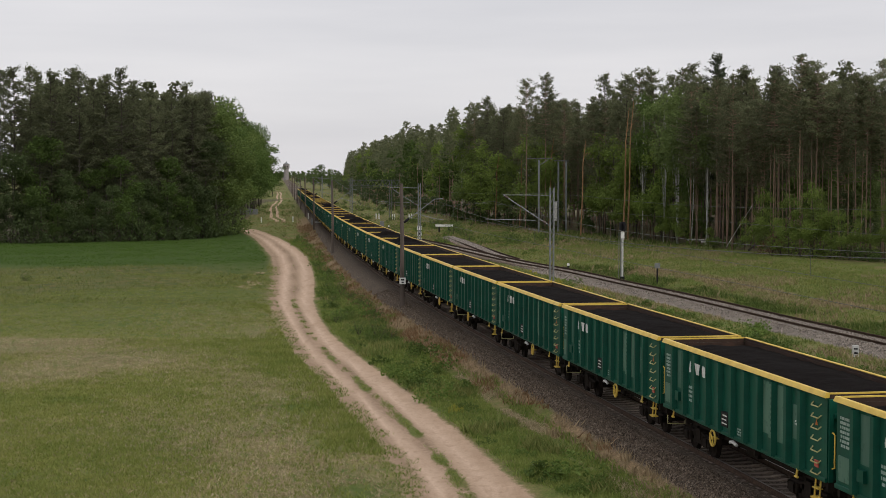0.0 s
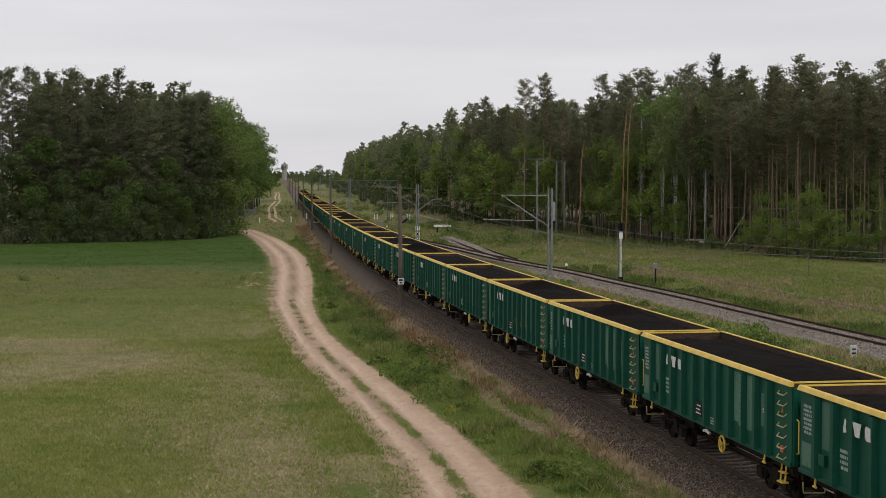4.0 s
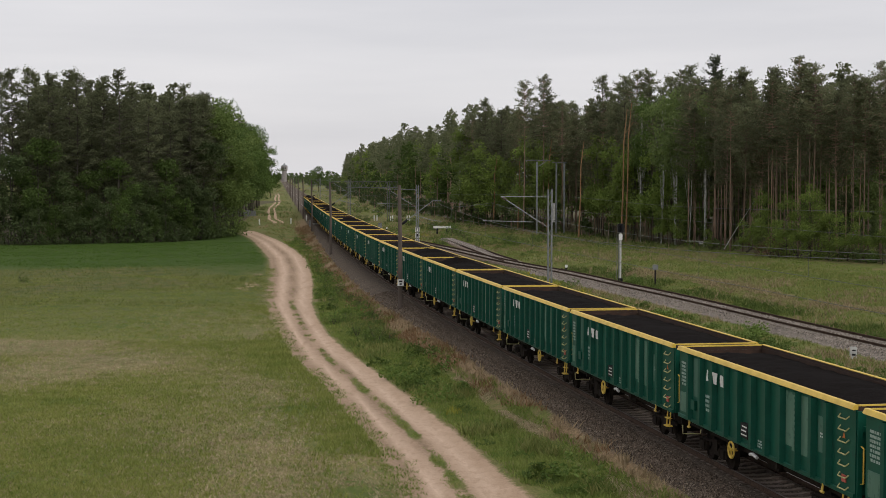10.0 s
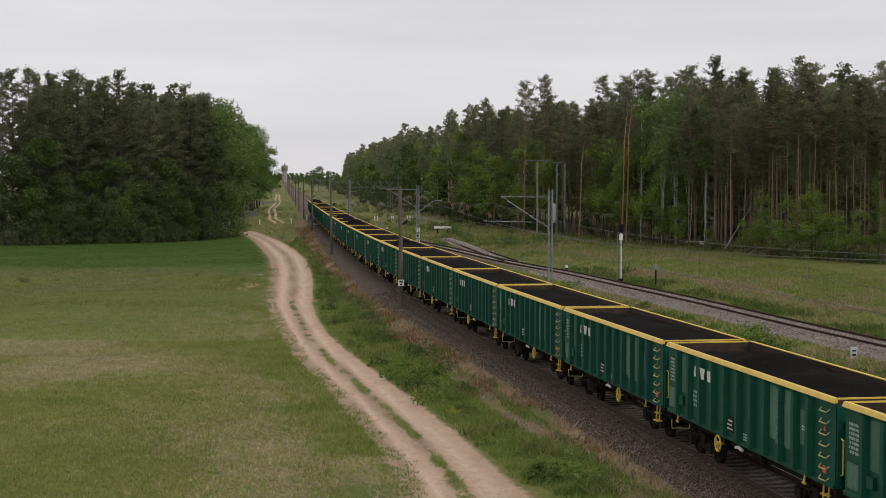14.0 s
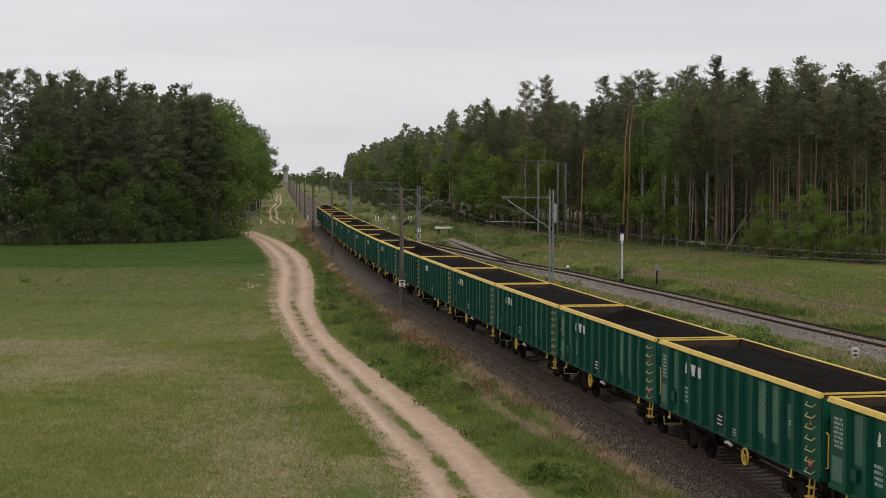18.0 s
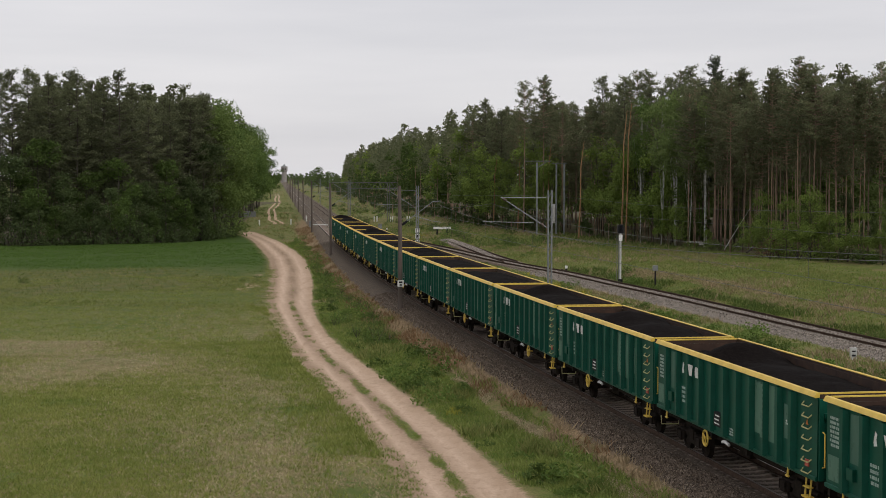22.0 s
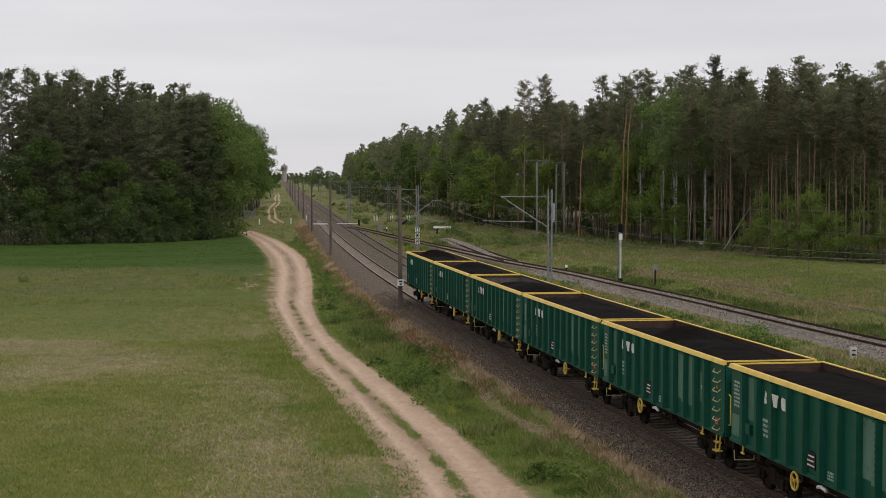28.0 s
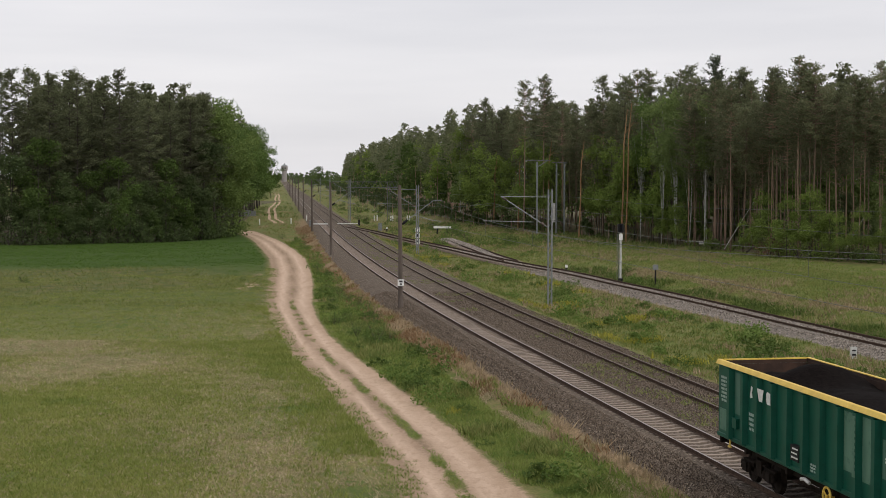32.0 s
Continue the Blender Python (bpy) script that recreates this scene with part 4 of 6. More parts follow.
# position of the train's tail along the line
TAIL = [(0, 586.4), (3, 535.4), (6, 484.4), (9, 433.3), (11, 398.9), (13, 364.5), (15, 329.7), (17, 295.2), (19, 260.4), (21, 225.2), (23, 190.5), (25, 155.6),
        (28, 102.4), (29, 84.9), (30, 67.6), (31, 50.6), (32, 33.3)]
tail_at = natural_spline(np.array([t for t, s in TAIL], float), np.array([s for t, s in TAIL], float))
COUNT = 42
LOADS = {0: "tail", 1: "mound", 2: "part", 4: "ridge", 7: "mound", 10: "ridge", 11: "mound", 12: "tail", 16: "ridge", 22: "mound", 23: "ridge", 28: "mound", 29: "tail", 32: "ridge", 33: "ridge"}


def wagon_pose(i, t):
    s = float(tail_at(t)) - HALF_L - PITCH * i
    a, b = on_line(s - 4.5), on_line(s + 4.5)
    return pose((a[0] + b[0]) / 2, (a[1] + b[1]) / 2, 0, 0, 0, math.degrees(math.atan2(b[1] - a[1], b[0] - a[0])) - 90)


def build_train():
    kinds = ["flat", "mound", "ridge", "tail", "part"]
    words = {"flat": "green steel wagon with yellow rim, filled level with coal", "mound": "green steel wagon with yellow rim and two humps of coal",
             "ridge": "green steel wagon with yellow rim and a ridged coal load", "tail": "green steel wagon with yellow rim, coal peaked at one end",
             "part": "green steel wagon with yellow rim, part-filled with coal"}
    first, train = {}, []
    for i in range(COUNT):
        kind = LOADS.get(i, "flat")
        wheel_at = 8.1 if i in (0, 1, 2, 3, 6, 10, 13, 17, 20, 21, 25, 31, 34, 35, 37, 38) else 4.9
        if (kind, wheel_at) not in first:
            first[kind, wheel_at] = wg = build_wagon(kind, kinds.index(kind) + 1, words[kind], wheel_at)
            wg.matrix_basis = wagon_pose(i, 0)
        else:
            wg = copy_thing(first[kind, wheel_at], wagon_pose(i, 0))
        train.append(wg)
    return train


TRAIN = build_train()


def spray_paint(wg):
    """Three orange scrawls low on the near side of one wagon."""
    for k, y in enumerate((0.35, -0.85, -1.9)):
        sh = Shape()
        z = 1.45 - 0.02 * k
        sh.tube([(0, y, z), (0, y - 0.2, z + 0.62), (0, y - 0.32, z + 0.2), (0, y - 0.5, z + 0.66), (0, y - 0.62, z + 0.05)], 0.045, 5)
        part("spray_paint", sh, M_ORANGE, wg, "orange spray-painted scrawl", at=pose(-HALF_W - 0.012, 0, 0) @ Matrix.Diagonal((0.2, 1, 1, 1)))


spray_paint(TRAIN[32])
tagged(TRAIN[32], "green steel coal wagon with orange spray-painted scrawls low down")


# ---------------------------------------------------------------- poles, masts and wires
def lattice_mast(x, y, h, wide, label, group, name="catenary_mast"):
    z = ground_z(x, y)
    ob = thing(name, label, "mast", pose(x, y, z, 0, 0, math.degrees(line_dir(y)) - 90), group)
    for sx in (-1, 1):
        part("channel", box_shape((sx * wide - 0.05, -0.07, -0.1), (sx * wide + 0.05, 0.07, h), 0.01), M_STEEL, ob)
    sh, k = Shape(), int(h / 0.55)
    for i in range(k):
        a = 0.3 + i * (h - 0.4) / k
        sh.tube([(-wide, 0.04 * (-1) ** i, a), (wide, 0.04 * (-1) ** i, a + (h - 0.4) / k)], 0.025, 4)
    part("lacing", sh, M_STEEL, ob)
    part("footing", box_shape((-0.32, -0.32, -0.3), (0.32, 0.32, 0.06), 0.04), M_SLEEPER, ob)
    return ob


def cantilever(ob, reach, low, high, side):
    """Bracket arm: a slanting tube, a tie above, a steady arm for the wire."""
    s = side
    part("bracket_tube", Shape().tube([(s * 0.15, 0, low), (s * reach, 0, high)], 0.045, 6), M_STEEL, ob, "grey slanting bracket tube")
    part("tie_rod", Shape().tube([(s * 0.15, 0, high - 0.05), (s * reach, 0, high - 0.02)], 0.03, 6), M_STEEL, ob)
    part("steady_arm", Shape().tube([(s * 1.2, 0, 6.15), (s * 4.9, 0, 6.25)], 0.028, 6), M_STEEL, ob)
    for t in (0.12, 0.92):
        x, z = s * (0.15 + (reach - 0.15) * t), low + (high - low) * t
        part("insulator", Shape().tube([(x - s * 0.14, 0, z - (high - low) / reach * 0.14), (x, 0, z), (x + s * 0.14, 0, z + (high - low) / reach * 0.14)], [0.07, 0.10, 0.07], 8), M_POLE, ob)


def brown_pole(s, off, h, plate=False, arm=True):
    x, y = on_line(s, off)
    ob = thing("catenary_pole", "weathered brown pole" + (" with a small white number plate" if plate else " beside the track"), "pole",
               pose(x, y, ground_z(x, y), 0, 0, math.degrees(line_dir(s)) - 90), "poles along the line")
    part("shaft", Shape().tube([(0, 0, -0.2), (0.0, 0, h * 0.5), (-0.06, 0, h)], [0.175, 0.145, 0.115], 10), M_POLE, ob)
    if arm:
        part("bracket_tube", Shape().tube([(0.15, 0, 5.9), (2.3, 0, 7.5), (2.9, 0, 7.55)], 0.03, 6), M_STEEL, ob, "grey bracket tube")
        part("steady_arm", Shape().tube([(1.0, 0, 6.5), (2.2, 0, 6.15), (2.9, 0, 6.05)], 0.025, 6), M_STEEL, ob)
        part("insulator", Shape().tube([(0.13, 0, 5.86), (0.3, 0, 6.0), (0.5, 0, 6.16)], [0.07, 0.1, 0.07], 8), M_DARK, ob)
    if plate:
        p = part("number_plate", box_shape((-0.22, -0.26, 1.55), (0.22, -0.22, 2.0)), M_WHITE, ob, "white plate with dark bars")
        sh = Shape().box((-0.12, -0.264, 1.8), (0.12, -0.26, 1.92)).box((-0.08, -0.264, 1.62), (0.08, -0.26, 1.72))
        part("plate_marks", sh, M_DARK, p)
    return ob


def s_of_y(y):
    return float(np.interp(y, RUN_Y, RUN_S))


brown_pole(s_of_y(111.5), -2.48, 8.6, True)
brown_pole(s_of_y(188.5), -2.75, 8.6, False)
for yy in (266, 345, 422, 500, 580, 660, 740, 830, 920):
    brown_pole(s_of_y(yy), -2.75, 8.6, False)
MAST_AT = [(7.72, 114.1), (-3.1, 193.0), (-12.2, 266.0), (-18.6, 316.0), (-30, 420), (-41, 530)]
for i, (x, y) in enumerate(MAST_AT):
    if y == 266.0:
        continue
    m = lattice_mast(x, y, 8.5, 0.13, "grey lattice catenary mast with a bracket arm", "masts along the line")
    cantilever(m, 3.6, 5.75, 8.0, -1)


def wire_between(name, pts, r, parent):
    return part(name, Shape().tube(pts, r, 4), M_WIRE, parent)


def catenary(off, supports, high, low, label):
    """Messenger and contact wire over one track, with droppers."""
    ob = thing("overhead_line", label, "overhead wire", kind="structure")
    mess, cont = [], []
    for a, b in zip(supports, supports[1:]):
        k = 12
        for j in range(k):
            t = j / k
            x, y = on_line(a + (b - a) * t, off)
            mess.append((x, y, high - 4 * t * (1 - t) * 0.9))
            cont.append((x, y, low))
            if j in (3, 5, 7, 9) and a < 200:
                wire_between("dropper", [(x, y, low), (x, y, high - 4 * t * (1 - t) * 0.9)], 0.008, ob)
    wire_between("messenger_wire", mess, 0.010, ob)
    wire_between("contact_wire", cont, 0.009, ob)


SUP = [s_of_y(v) for v in (-45, 35, 111.5, 188.5, 266, 345, 422, 530, 700, 920)]
catenary(0.1, SUP, 7.1, 5.52, "grey overhead wires above the first track")
catenary(TRACK_TWO, SUP, 7.1, 5.52, "grey overhead wires above the second track")
ow = thing("overhead_line", "thin overhead wires above the siding", "overhead wire", kind="structure")
for h, r in ((6.9, 0.010), (5.7, 0.009)):
    wire_between("contact_wire", [(float(side_x(y)), y, h + (0.2 if h > 6 else 0) * math.cos(y * 0.08)) for y in np.arange(50, 285, 8.0)], r, ow)

# portal of three tall masts at the wood's edge
po = thing("anchor_portal", "three tall grey masts joined by a cross beam", "mast portal", pose(0, 0, 0))
for x, y, h in ((15.0, 252.8, 11.6), (18.4, 257.0, 11.4), (19.6, 256.0, 11.4)):
    z = ground_z(x, y)
    part("mast", box_shape((x - 0.13, y - 0.13, z - 0.1), (x + 0.13, y + 0.13, z + h), 0.03), M_STEEL, po)
part("cross_beam", box_shape((13.1, 252.6, 11.42), (17.2, 252.9, 11.56)), M_GANTRY, po)
part("cross_beam", box_shape((17.6, 255.9, 11.12), (20.0, 256.1, 11.26)), M_GANTRY, po)
part("brace", Shape().tube([(15.0, 252.75, 10.4), (16.6, 252.75, 11.4)], 0.06, 6), M_STEEL, po)
part("weight_stack", box_shape((17.6, 256.6, 1.5), (18.2, 257.2, 4.6), 0.06), M_PALE, po)

# lattice gantry over the sidings farther on
ga = thing("lattice_gantry", "grey lattice gantry beam on lattice legs", "gantry", pose(0, 0, 0))
gy = 330.0
for x in (-19.5, -11.3):
    z = ground_z(x, gy)
    for dx in (-0.25, 0.25):
        part("leg", box_shape((x + dx - 0.06, gy - 0.1, z), (x + dx + 0.06, gy + 0.1, 7.8)), M_GANTRY, ga)
part("chord", box_shape((-20.2, gy - 0.1, 7.7), (-9.4, gy + 0.1, 7.82)), M_GANTRY, ga)
part("chord", box_shape((-20.2, gy - 0.1, 6.5), (-9.4, gy + 0.1, 6.62)), M_GANTRY, ga)
sh = Shape()
for k in range(18):
    a = -20.2 + k * 0.6
    sh.tube([(a, gy, 6.55 if k % 2 else 7.75), (a + 0.6, gy, 7.75 if k % 2 else 6.55)], 0.04, 4)
part("lacing", sh, M_GANTRY, ga)


# ---------------------------------------------------------------- signals and small railway things
def light_signal(x, y):
    z = ground_z(x, y)
    ob = thing("light_signal", "tall railway signal with black head and white mast", "railway signal", pose(x, y, z))
    part("mast", Shape().tube([(0, 0, 0), (0, 0, 4.5)], 0.095, 10), M_LETTERED, ob, "white mast")
    part("ladder", Shape().tube([(-0.30, 0.1, 0.3), (-0.30, 0.1, 4.4)], 0.03, 5).tube([(-0.14, 0.15, 0.3), (-0.14, 0.15, 4.4)], 0.03, 5), M_STEEL, ob, "grey ladder")
    part("number_plate", box_shape((-0.16, -0.14, 3.85), (0.16, -0.1, 4.4)), M_WHITE, ob, "white plate")
    hd = part("signal_head", box_shape((-0.27, -0.12, 4.5), (0.27, 0.14, 5.3), 0.09), M_DARK, ob, "black signal head")
    for k in range(3):
        part("lamp_hood", Shape().tube([(0, -0.3, 4.68 + k * 0.22), (0, -0.1, 4.68 + k * 0.22)], 0.09, 8, caps=False), M_DARK, hd)
    part("base_box", box_shape((-0.2, -0.16, -0.2), (0.2, 0.16, 0.42), 0.04), M_DARK, ob, "dark base cabinet")


light_signal(15.9, 141.6)


def box_on_post(x, y):
    ob = thing("relay_box", "small pale blue box on a dark post", "relay box", pose(x, y, ground_z(x, y)))
    part("post", Shape().tube([(0, 0, -0.1), (0, 0, 1.4)], 0.07, 8), M_DARK, ob)
    part("case", box_shape((-0.22, -0.16, 1.35), (0.22, 0.16, 1.8), 0.03), M_STEEL, ob, "pale grey case")


box_on_post(18.15, 135.0)


def number_post(x, y, h=0.62):
    ob = thing("marker_post", "white concrete marker post with dark bars", "marker post", pose(x, y, ground_z(x, y)))
    part("post", box_shape((-0.17, -0.1, -0.1), (0.17, 0.1, h), 0.02), M_LETTERED, ob)
    part("marks", Shape().box((-0.1, -0.106, h - 0.22), (0.1, -0.1, h - 0.14)).box((-0.1, -0.106, h - 0.45), (0.1, -0.1, h - 0.35)), M_DARK, ob)


number_post(21.45, 82.4)
for x, y in ((-31.4, 327.5), (-28.2, 327.5), (-14.4, 332.4), (-13.8, 332.4), (-10.8, 328.4), (-10.4, 328.4), (-7.4, 328.5), (-6.9, 328.5), (-43.5, 322), (-37.3, 322)):
    ob = thing("guard_post", "white-painted guard post by the crossing", "post", pose(x, y, ground_z(x, y)), "white crossing posts")
    part("post", box_shape((-0.11, -0.11, -0.1), (0.11, 0.11, 1.15), 0.03), M_WHITE, ob)


def buffer_stop(x, y):
    ob = thing("buffer_stop", "white buffer beam on two dark posts", "buffer stop", pose(x, y, ground_z(x, y), 0, 0, 6))
    part("beam", box_shape((-1.4, -0.15, 0.95), (1.4, 0.15, 1.3), 0.03), M_WHITE, ob, "white beam")
    for sx in (-0.8, 0.8):
        part("post", box_shape((sx - 0.12, -0.1, -0.1), (sx + 0.12, 0.1, 0.95)), M_DARK, ob)
        part("strut", Shape().tube([(sx, 0.05, 0.8), (sx, 1.1, 0.0)], 0.07, 6), M_DARK, ob)


buffer_stop(-0.1, 254.8)


def dwarf_signal(x, y):
    ob = thing("point_lever", "small black and white point indicator", "point indicator", pose(x, y, ground_z(x, y)))
    part("stand", Shape().tube([(0, 0, 0), (0, 0, 0.5)], 0.1, 8), M_DARK, ob)
    part("lantern", box_shape((-0.12, -0.12, 0.45), (0.12, 0.12, 0.72), 0.03), M_WHITE, ob, "white lantern")
    part("lever", Shape().tube([(0, 0, 0.2), (-0.5, 0.2, 0.35)], 0.05, 6), M_DARK, ob)


dwarf_signal(12.3, 157.5)
dwarf_signal(-9.5, 268.5)


def board_signal(x, y):
    ob = thing("trackside_board", "stacked white boards on a thin grey post", "track sign", pose(x, y, ground_z(x, y)))
    part("post", Shape().tube([(0, 0, -0.1), (0, 0, 3.4)], 0.05, 6), M_STEEL, ob)
    for k in range(3):
        part("board", box_shape((-0.26, -0.08, 1.0 + k * 0.75), (0.26, -0.05, 1.55 + k * 0.75)), M_WHITE, ob)
    part("board_marks", Shape().box((-0.14, -0.085, 1.85), (0.14, -0.08, 2.2)).box((-0.1, -0.085, 1.15), (0.1, -0.08, 1.4)), M_DARK, ob)


board_signal(-3.2, 200.0)
cab = thing("trackside_cabinet", "pale grey trackside cabinet", "cabinet", pose(-10.7, 270, ground_z(-10.7, 270)))
part("case", box_shape((-0.32, -0.25, 0), (0.32, 0.25, 1.35), 0.04), M_STEEL, cab)
part("roof", box_shape((-0.36, -0.29, 1.35), (0.36, 0.29, 1.42)), M_STEEL, cab)


def boom(x0, x1, y, label):
    ob = thing("crossing_barrier", label, "level crossing barrier", pose(0, 0, 0))
    z = ground_z(x0, y)
    part("stand", box_shape((x0 - 0.18, y - 0.16, z - 0.1), (x0 + 0.18, y + 0.16, z + 1.15), 0.04), M_DARK if x0 > x1 else M_STEEL, ob)
    part("boom", box_shape((min(x0, x1), y - 0.06, 0.15), (max(x0, x1), y + 0.06, 0.33), 0.02), M_WHITE, ob, "white barrier arm")


boom(-24.2, -21.0, 289.0, "lowered white barrier arm at the level crossing")
boom(-15.4, -19.5, 291.0, "lowered white barrier arm on a dark stand")


# ---------------------------------------------------------------- trees
def leaf_cloud(centres, per, spread, size, rnd_seed, flat=0.6, droop=0.0):
    """Small four-cornered leaves in clumps round the given centres (x, y, z, radius)."""
    rs = np.random.RandomState(rnd_seed)
    c = np.repeat(np.array(centres, float), per, axis=0)
    n = len(c)
    d = rs.normal(size=(n, 3))
    d /= np.linalg.norm(d, axis=1)[:, None]
    r = c[:, 3:4] * spread * rs.uniform(0.35, 1.0, (n, 1)) ** 0.5
    p = c[:, :3] + d * r * np.array([1, 1, 0.8])
    u = rs.normal(size=(n, 3))
    u[:, 2] = u[:, 2] * (1 - flat) - droop
    u /= np.linalg.norm(u, axis=1)[:, None]
    w = np.cross(u, rs.normal(size=(n, 3)))
    w /= np.linalg.norm(w, axis=1)[:, None] + 1e-9
    s = size * rs.uniform(0.6, 1.35, (n, 1))
    bend = np.cross(u, w) * s * 0.25
    v = np.stack([p - u * s, p + w * s * 0.55 + bend, p + u * s, p - w * s * 0.55 + bend], 1).reshape(-1, 3)
    f = np.arange(4 * n).reshape(-1, 4)
    return v, f


def mesh_from(name, v, f, mat):
    me = bpy.data.meshes.new(name)
    me.from_pydata(np.asarray(v).tolist(), [], np.asarray(f).tolist())
    me.materials.append(mat)
    me.update()
    return me


def pine_parts(seed, h, crown_from, width, needles=40, bark=None):
    rnd = random.Random(seed)
    tr = Shape()
    bx, by = rnd.uniform(-0.35, 0.35), rnd.uniform(-0.35, 0.35)

    def axis(t):
        return Vector((bx * math.sin(t * 2.2), by * math.sin(t * 2.6), t * h))
    tr.tube([axis(t) for t in np.linspace(-0.01, 0.98, 8)], [0.075 * (1 - 0.7 * t) * h / 22 + 0.018 for t in np.linspace(0, 1, 8)], 7)
    rs = np.random.RandomState(seed)
    k = int(16 + 22 * (1 - crown_from))
    pts = []
    for i in range(k):
        t = crown_from + (0.975 - crown_from) * (i / (k - 1)) ** 0.9
        left = (1 - t) / (1 - crown_from)
        reach = width * (0.16 + 0.84 * math.sin(min(1.0, left * 1.25) * math.pi * 0.55)) * (1.0 if left < 0.85 else 0.7)
        for j in range(rnd.choice((3, 4, 4, 5))):
            a, q = rnd.uniform(0, 2 * math.pi), reach * rnd.uniform(0.45, 1.15)
            p0 = axis(t)
            tip = p0 + Vector((math.cos(a) * q, math.sin(a) * q, q * rnd.uniform(-0.05, 0.45) + 0.5 * (1 - left)))
            tr.tube([p0, tip], [0.04, 0.012], 4, caps=False)
            m = int(needles * (0.6 + 0.5 * q / width))
            w = rs.uniform(0.3, 1.08, (m, 1)) ** 0.7
            c = np.array(p0)[None] * (1 - w) + np.array(tip)[None] * w
            c = c + rs.normal(0, 1, (m, 3)) * np.array([0.21, 0.21, 0.12]) * (0.6 + 0.5 * w)
            pts.append(c)
    for i in range(rnd.randint(3, 9)):
        t = rnd.uniform(0.25, crown_from)
        a, p0 = rnd.uniform(0, 6.28), axis(t)
        tr.tube([p0, p0 + Vector((math.cos(a) * rnd.uniform(0.4, 1.3), math.sin(a) * rnd.uniform(0.4, 1.3), rnd.uniform(-0.3, 0.4)))], [0.025, 0.01], 4, caps=False)
    top = np.array(axis(0.98))
    pts.append(top[None] + rs.normal(0, 1, (10, 3)) * np.array([0.08, 0.08, 0.35]))
    c = np.concatenate(pts)
    v, f = leaf_cloud(np.concatenate([c, np.full((len(c), 1), 0.05)], 1), 1, 1.0, 0.128, seed, 0.35)
    return tr.mesh("trunk", bark or M_BARK_PINE, smooth=True), (v, f)


def broad_parts(seed, h, width, low, bark, count=150, leaves=13, size=0.24, spread=1.0, droop=0.0):
    """A broad-leaved tree: forked limbs, clumps of leaves over an uneven crown."""
    rnd = random.Random(seed)
    tr, cl = Shape(), []
    lean = rnd.uniform(-0.4, 0.4)
    tr.tube([(lean * t * t, 0.3 * math.sin(3 * t), t * h * 0.9) for t in np.linspace(-0.02, 1, 7)], [(0.011 if width > 3.5 else 0.0033) * h * (1 - 0.85 * t) + 0.02 for t in np.linspace(0, 1, 7)], 7)
    lobes = []
    for i in range(rnd.randint(9, 13)):
        t = rnd.uniform(0.25, 0.95)
        a = rnd.uniform(0, 2 * math.pi)
        env = math.sin(math.pi * min(0.97, max(0.06, (t - low + 0.12) / (1.12 - low)))) ** 0.6
        r = width * env * rnd.uniform(0.45, 0.85)
        p0 = Vector((lean * t * t * 0.5, 0, t * h * 0.62))
        tip = Vector((math.cos(a) * r, math.sin(a) * r, h * (low + (0.97 - low) * t)))
        tr.tube([p0, p0.lerp(tip, 0.5) + Vector((0, 0, 0.3)), tip], [0.006 * width, 0.004 * width, 0.012], 5, caps=False)
        lobes.append((tip, width * rnd.uniform(0.28, 0.5)))
    lobes.append((Vector((lean, 0, h * 0.93)), width * 0.38))
    lobes.append((Vector((lean * 0.5, 0, h * (low + 1) * 0.45)), width * 0.55))
    for i in range(count):
        p, r = rnd.choice(lobes)
        d = Vector((rnd.gauss(0, 1), rnd.gauss(0, 1), rnd.gauss(0, 1))).normalized() * r * rnd.uniform(0.55, 1.05)
        c = p + d
        if c.z > 0.4:
            cl.append((c.x, c.y, min(c.z, h), rnd.uniform(0.4, 1.0) * spread))
    v, f = leaf_cloud(cl, leaves, 1.25, size, seed, 0.2, droop)
    return tr.mesh("trunk", bark, smooth=True), (v, f)


def bush_parts(seed, h, w, count=26, leaves=12, size=0.12):
    rnd = random.Random(seed)
    st, cl = Shape(), []
    for i in range(6):
        a = rnd.uniform(0, 6.28)
        st.tube([(0, 0, -0.05), (math.cos(a) * w * 0.3, math.sin(a) * w * 0.3, h * 0.45), (math.cos(a) * w * 0.5, math.sin(a) * w * 0.5, h * 0.8)], [0.03 * h / 2 + 0.008, 0.02, 0.008], 4, caps=False)
    for i in range(count):
        a, r, t = rnd.uniform(0, 6.28), rnd.random() ** 0.6, rnd.random()
        cl.append((math.cos(a) * r * w * 0.6, math.sin(a) * r * w * 0.6, h * (0.12 + 0.85 * t * (1 - 0.5 * r)), 0.22 * h * rnd.uniform(0.6, 1.2)))
    return st.mesh("stem", M_BARK, smooth=True), leaf_cloud(cl, leaves, 1.0, size, seed, 0.2)


def tree_thing(name, trunk, crown, label, category, group, trunk_name="trunk"):
    ob = thing(name, label, category, None, group)
    if trunk_name:
        part(trunk_name, trunk, None, ob)
    part("crown", crown, None, ob)
    return ob


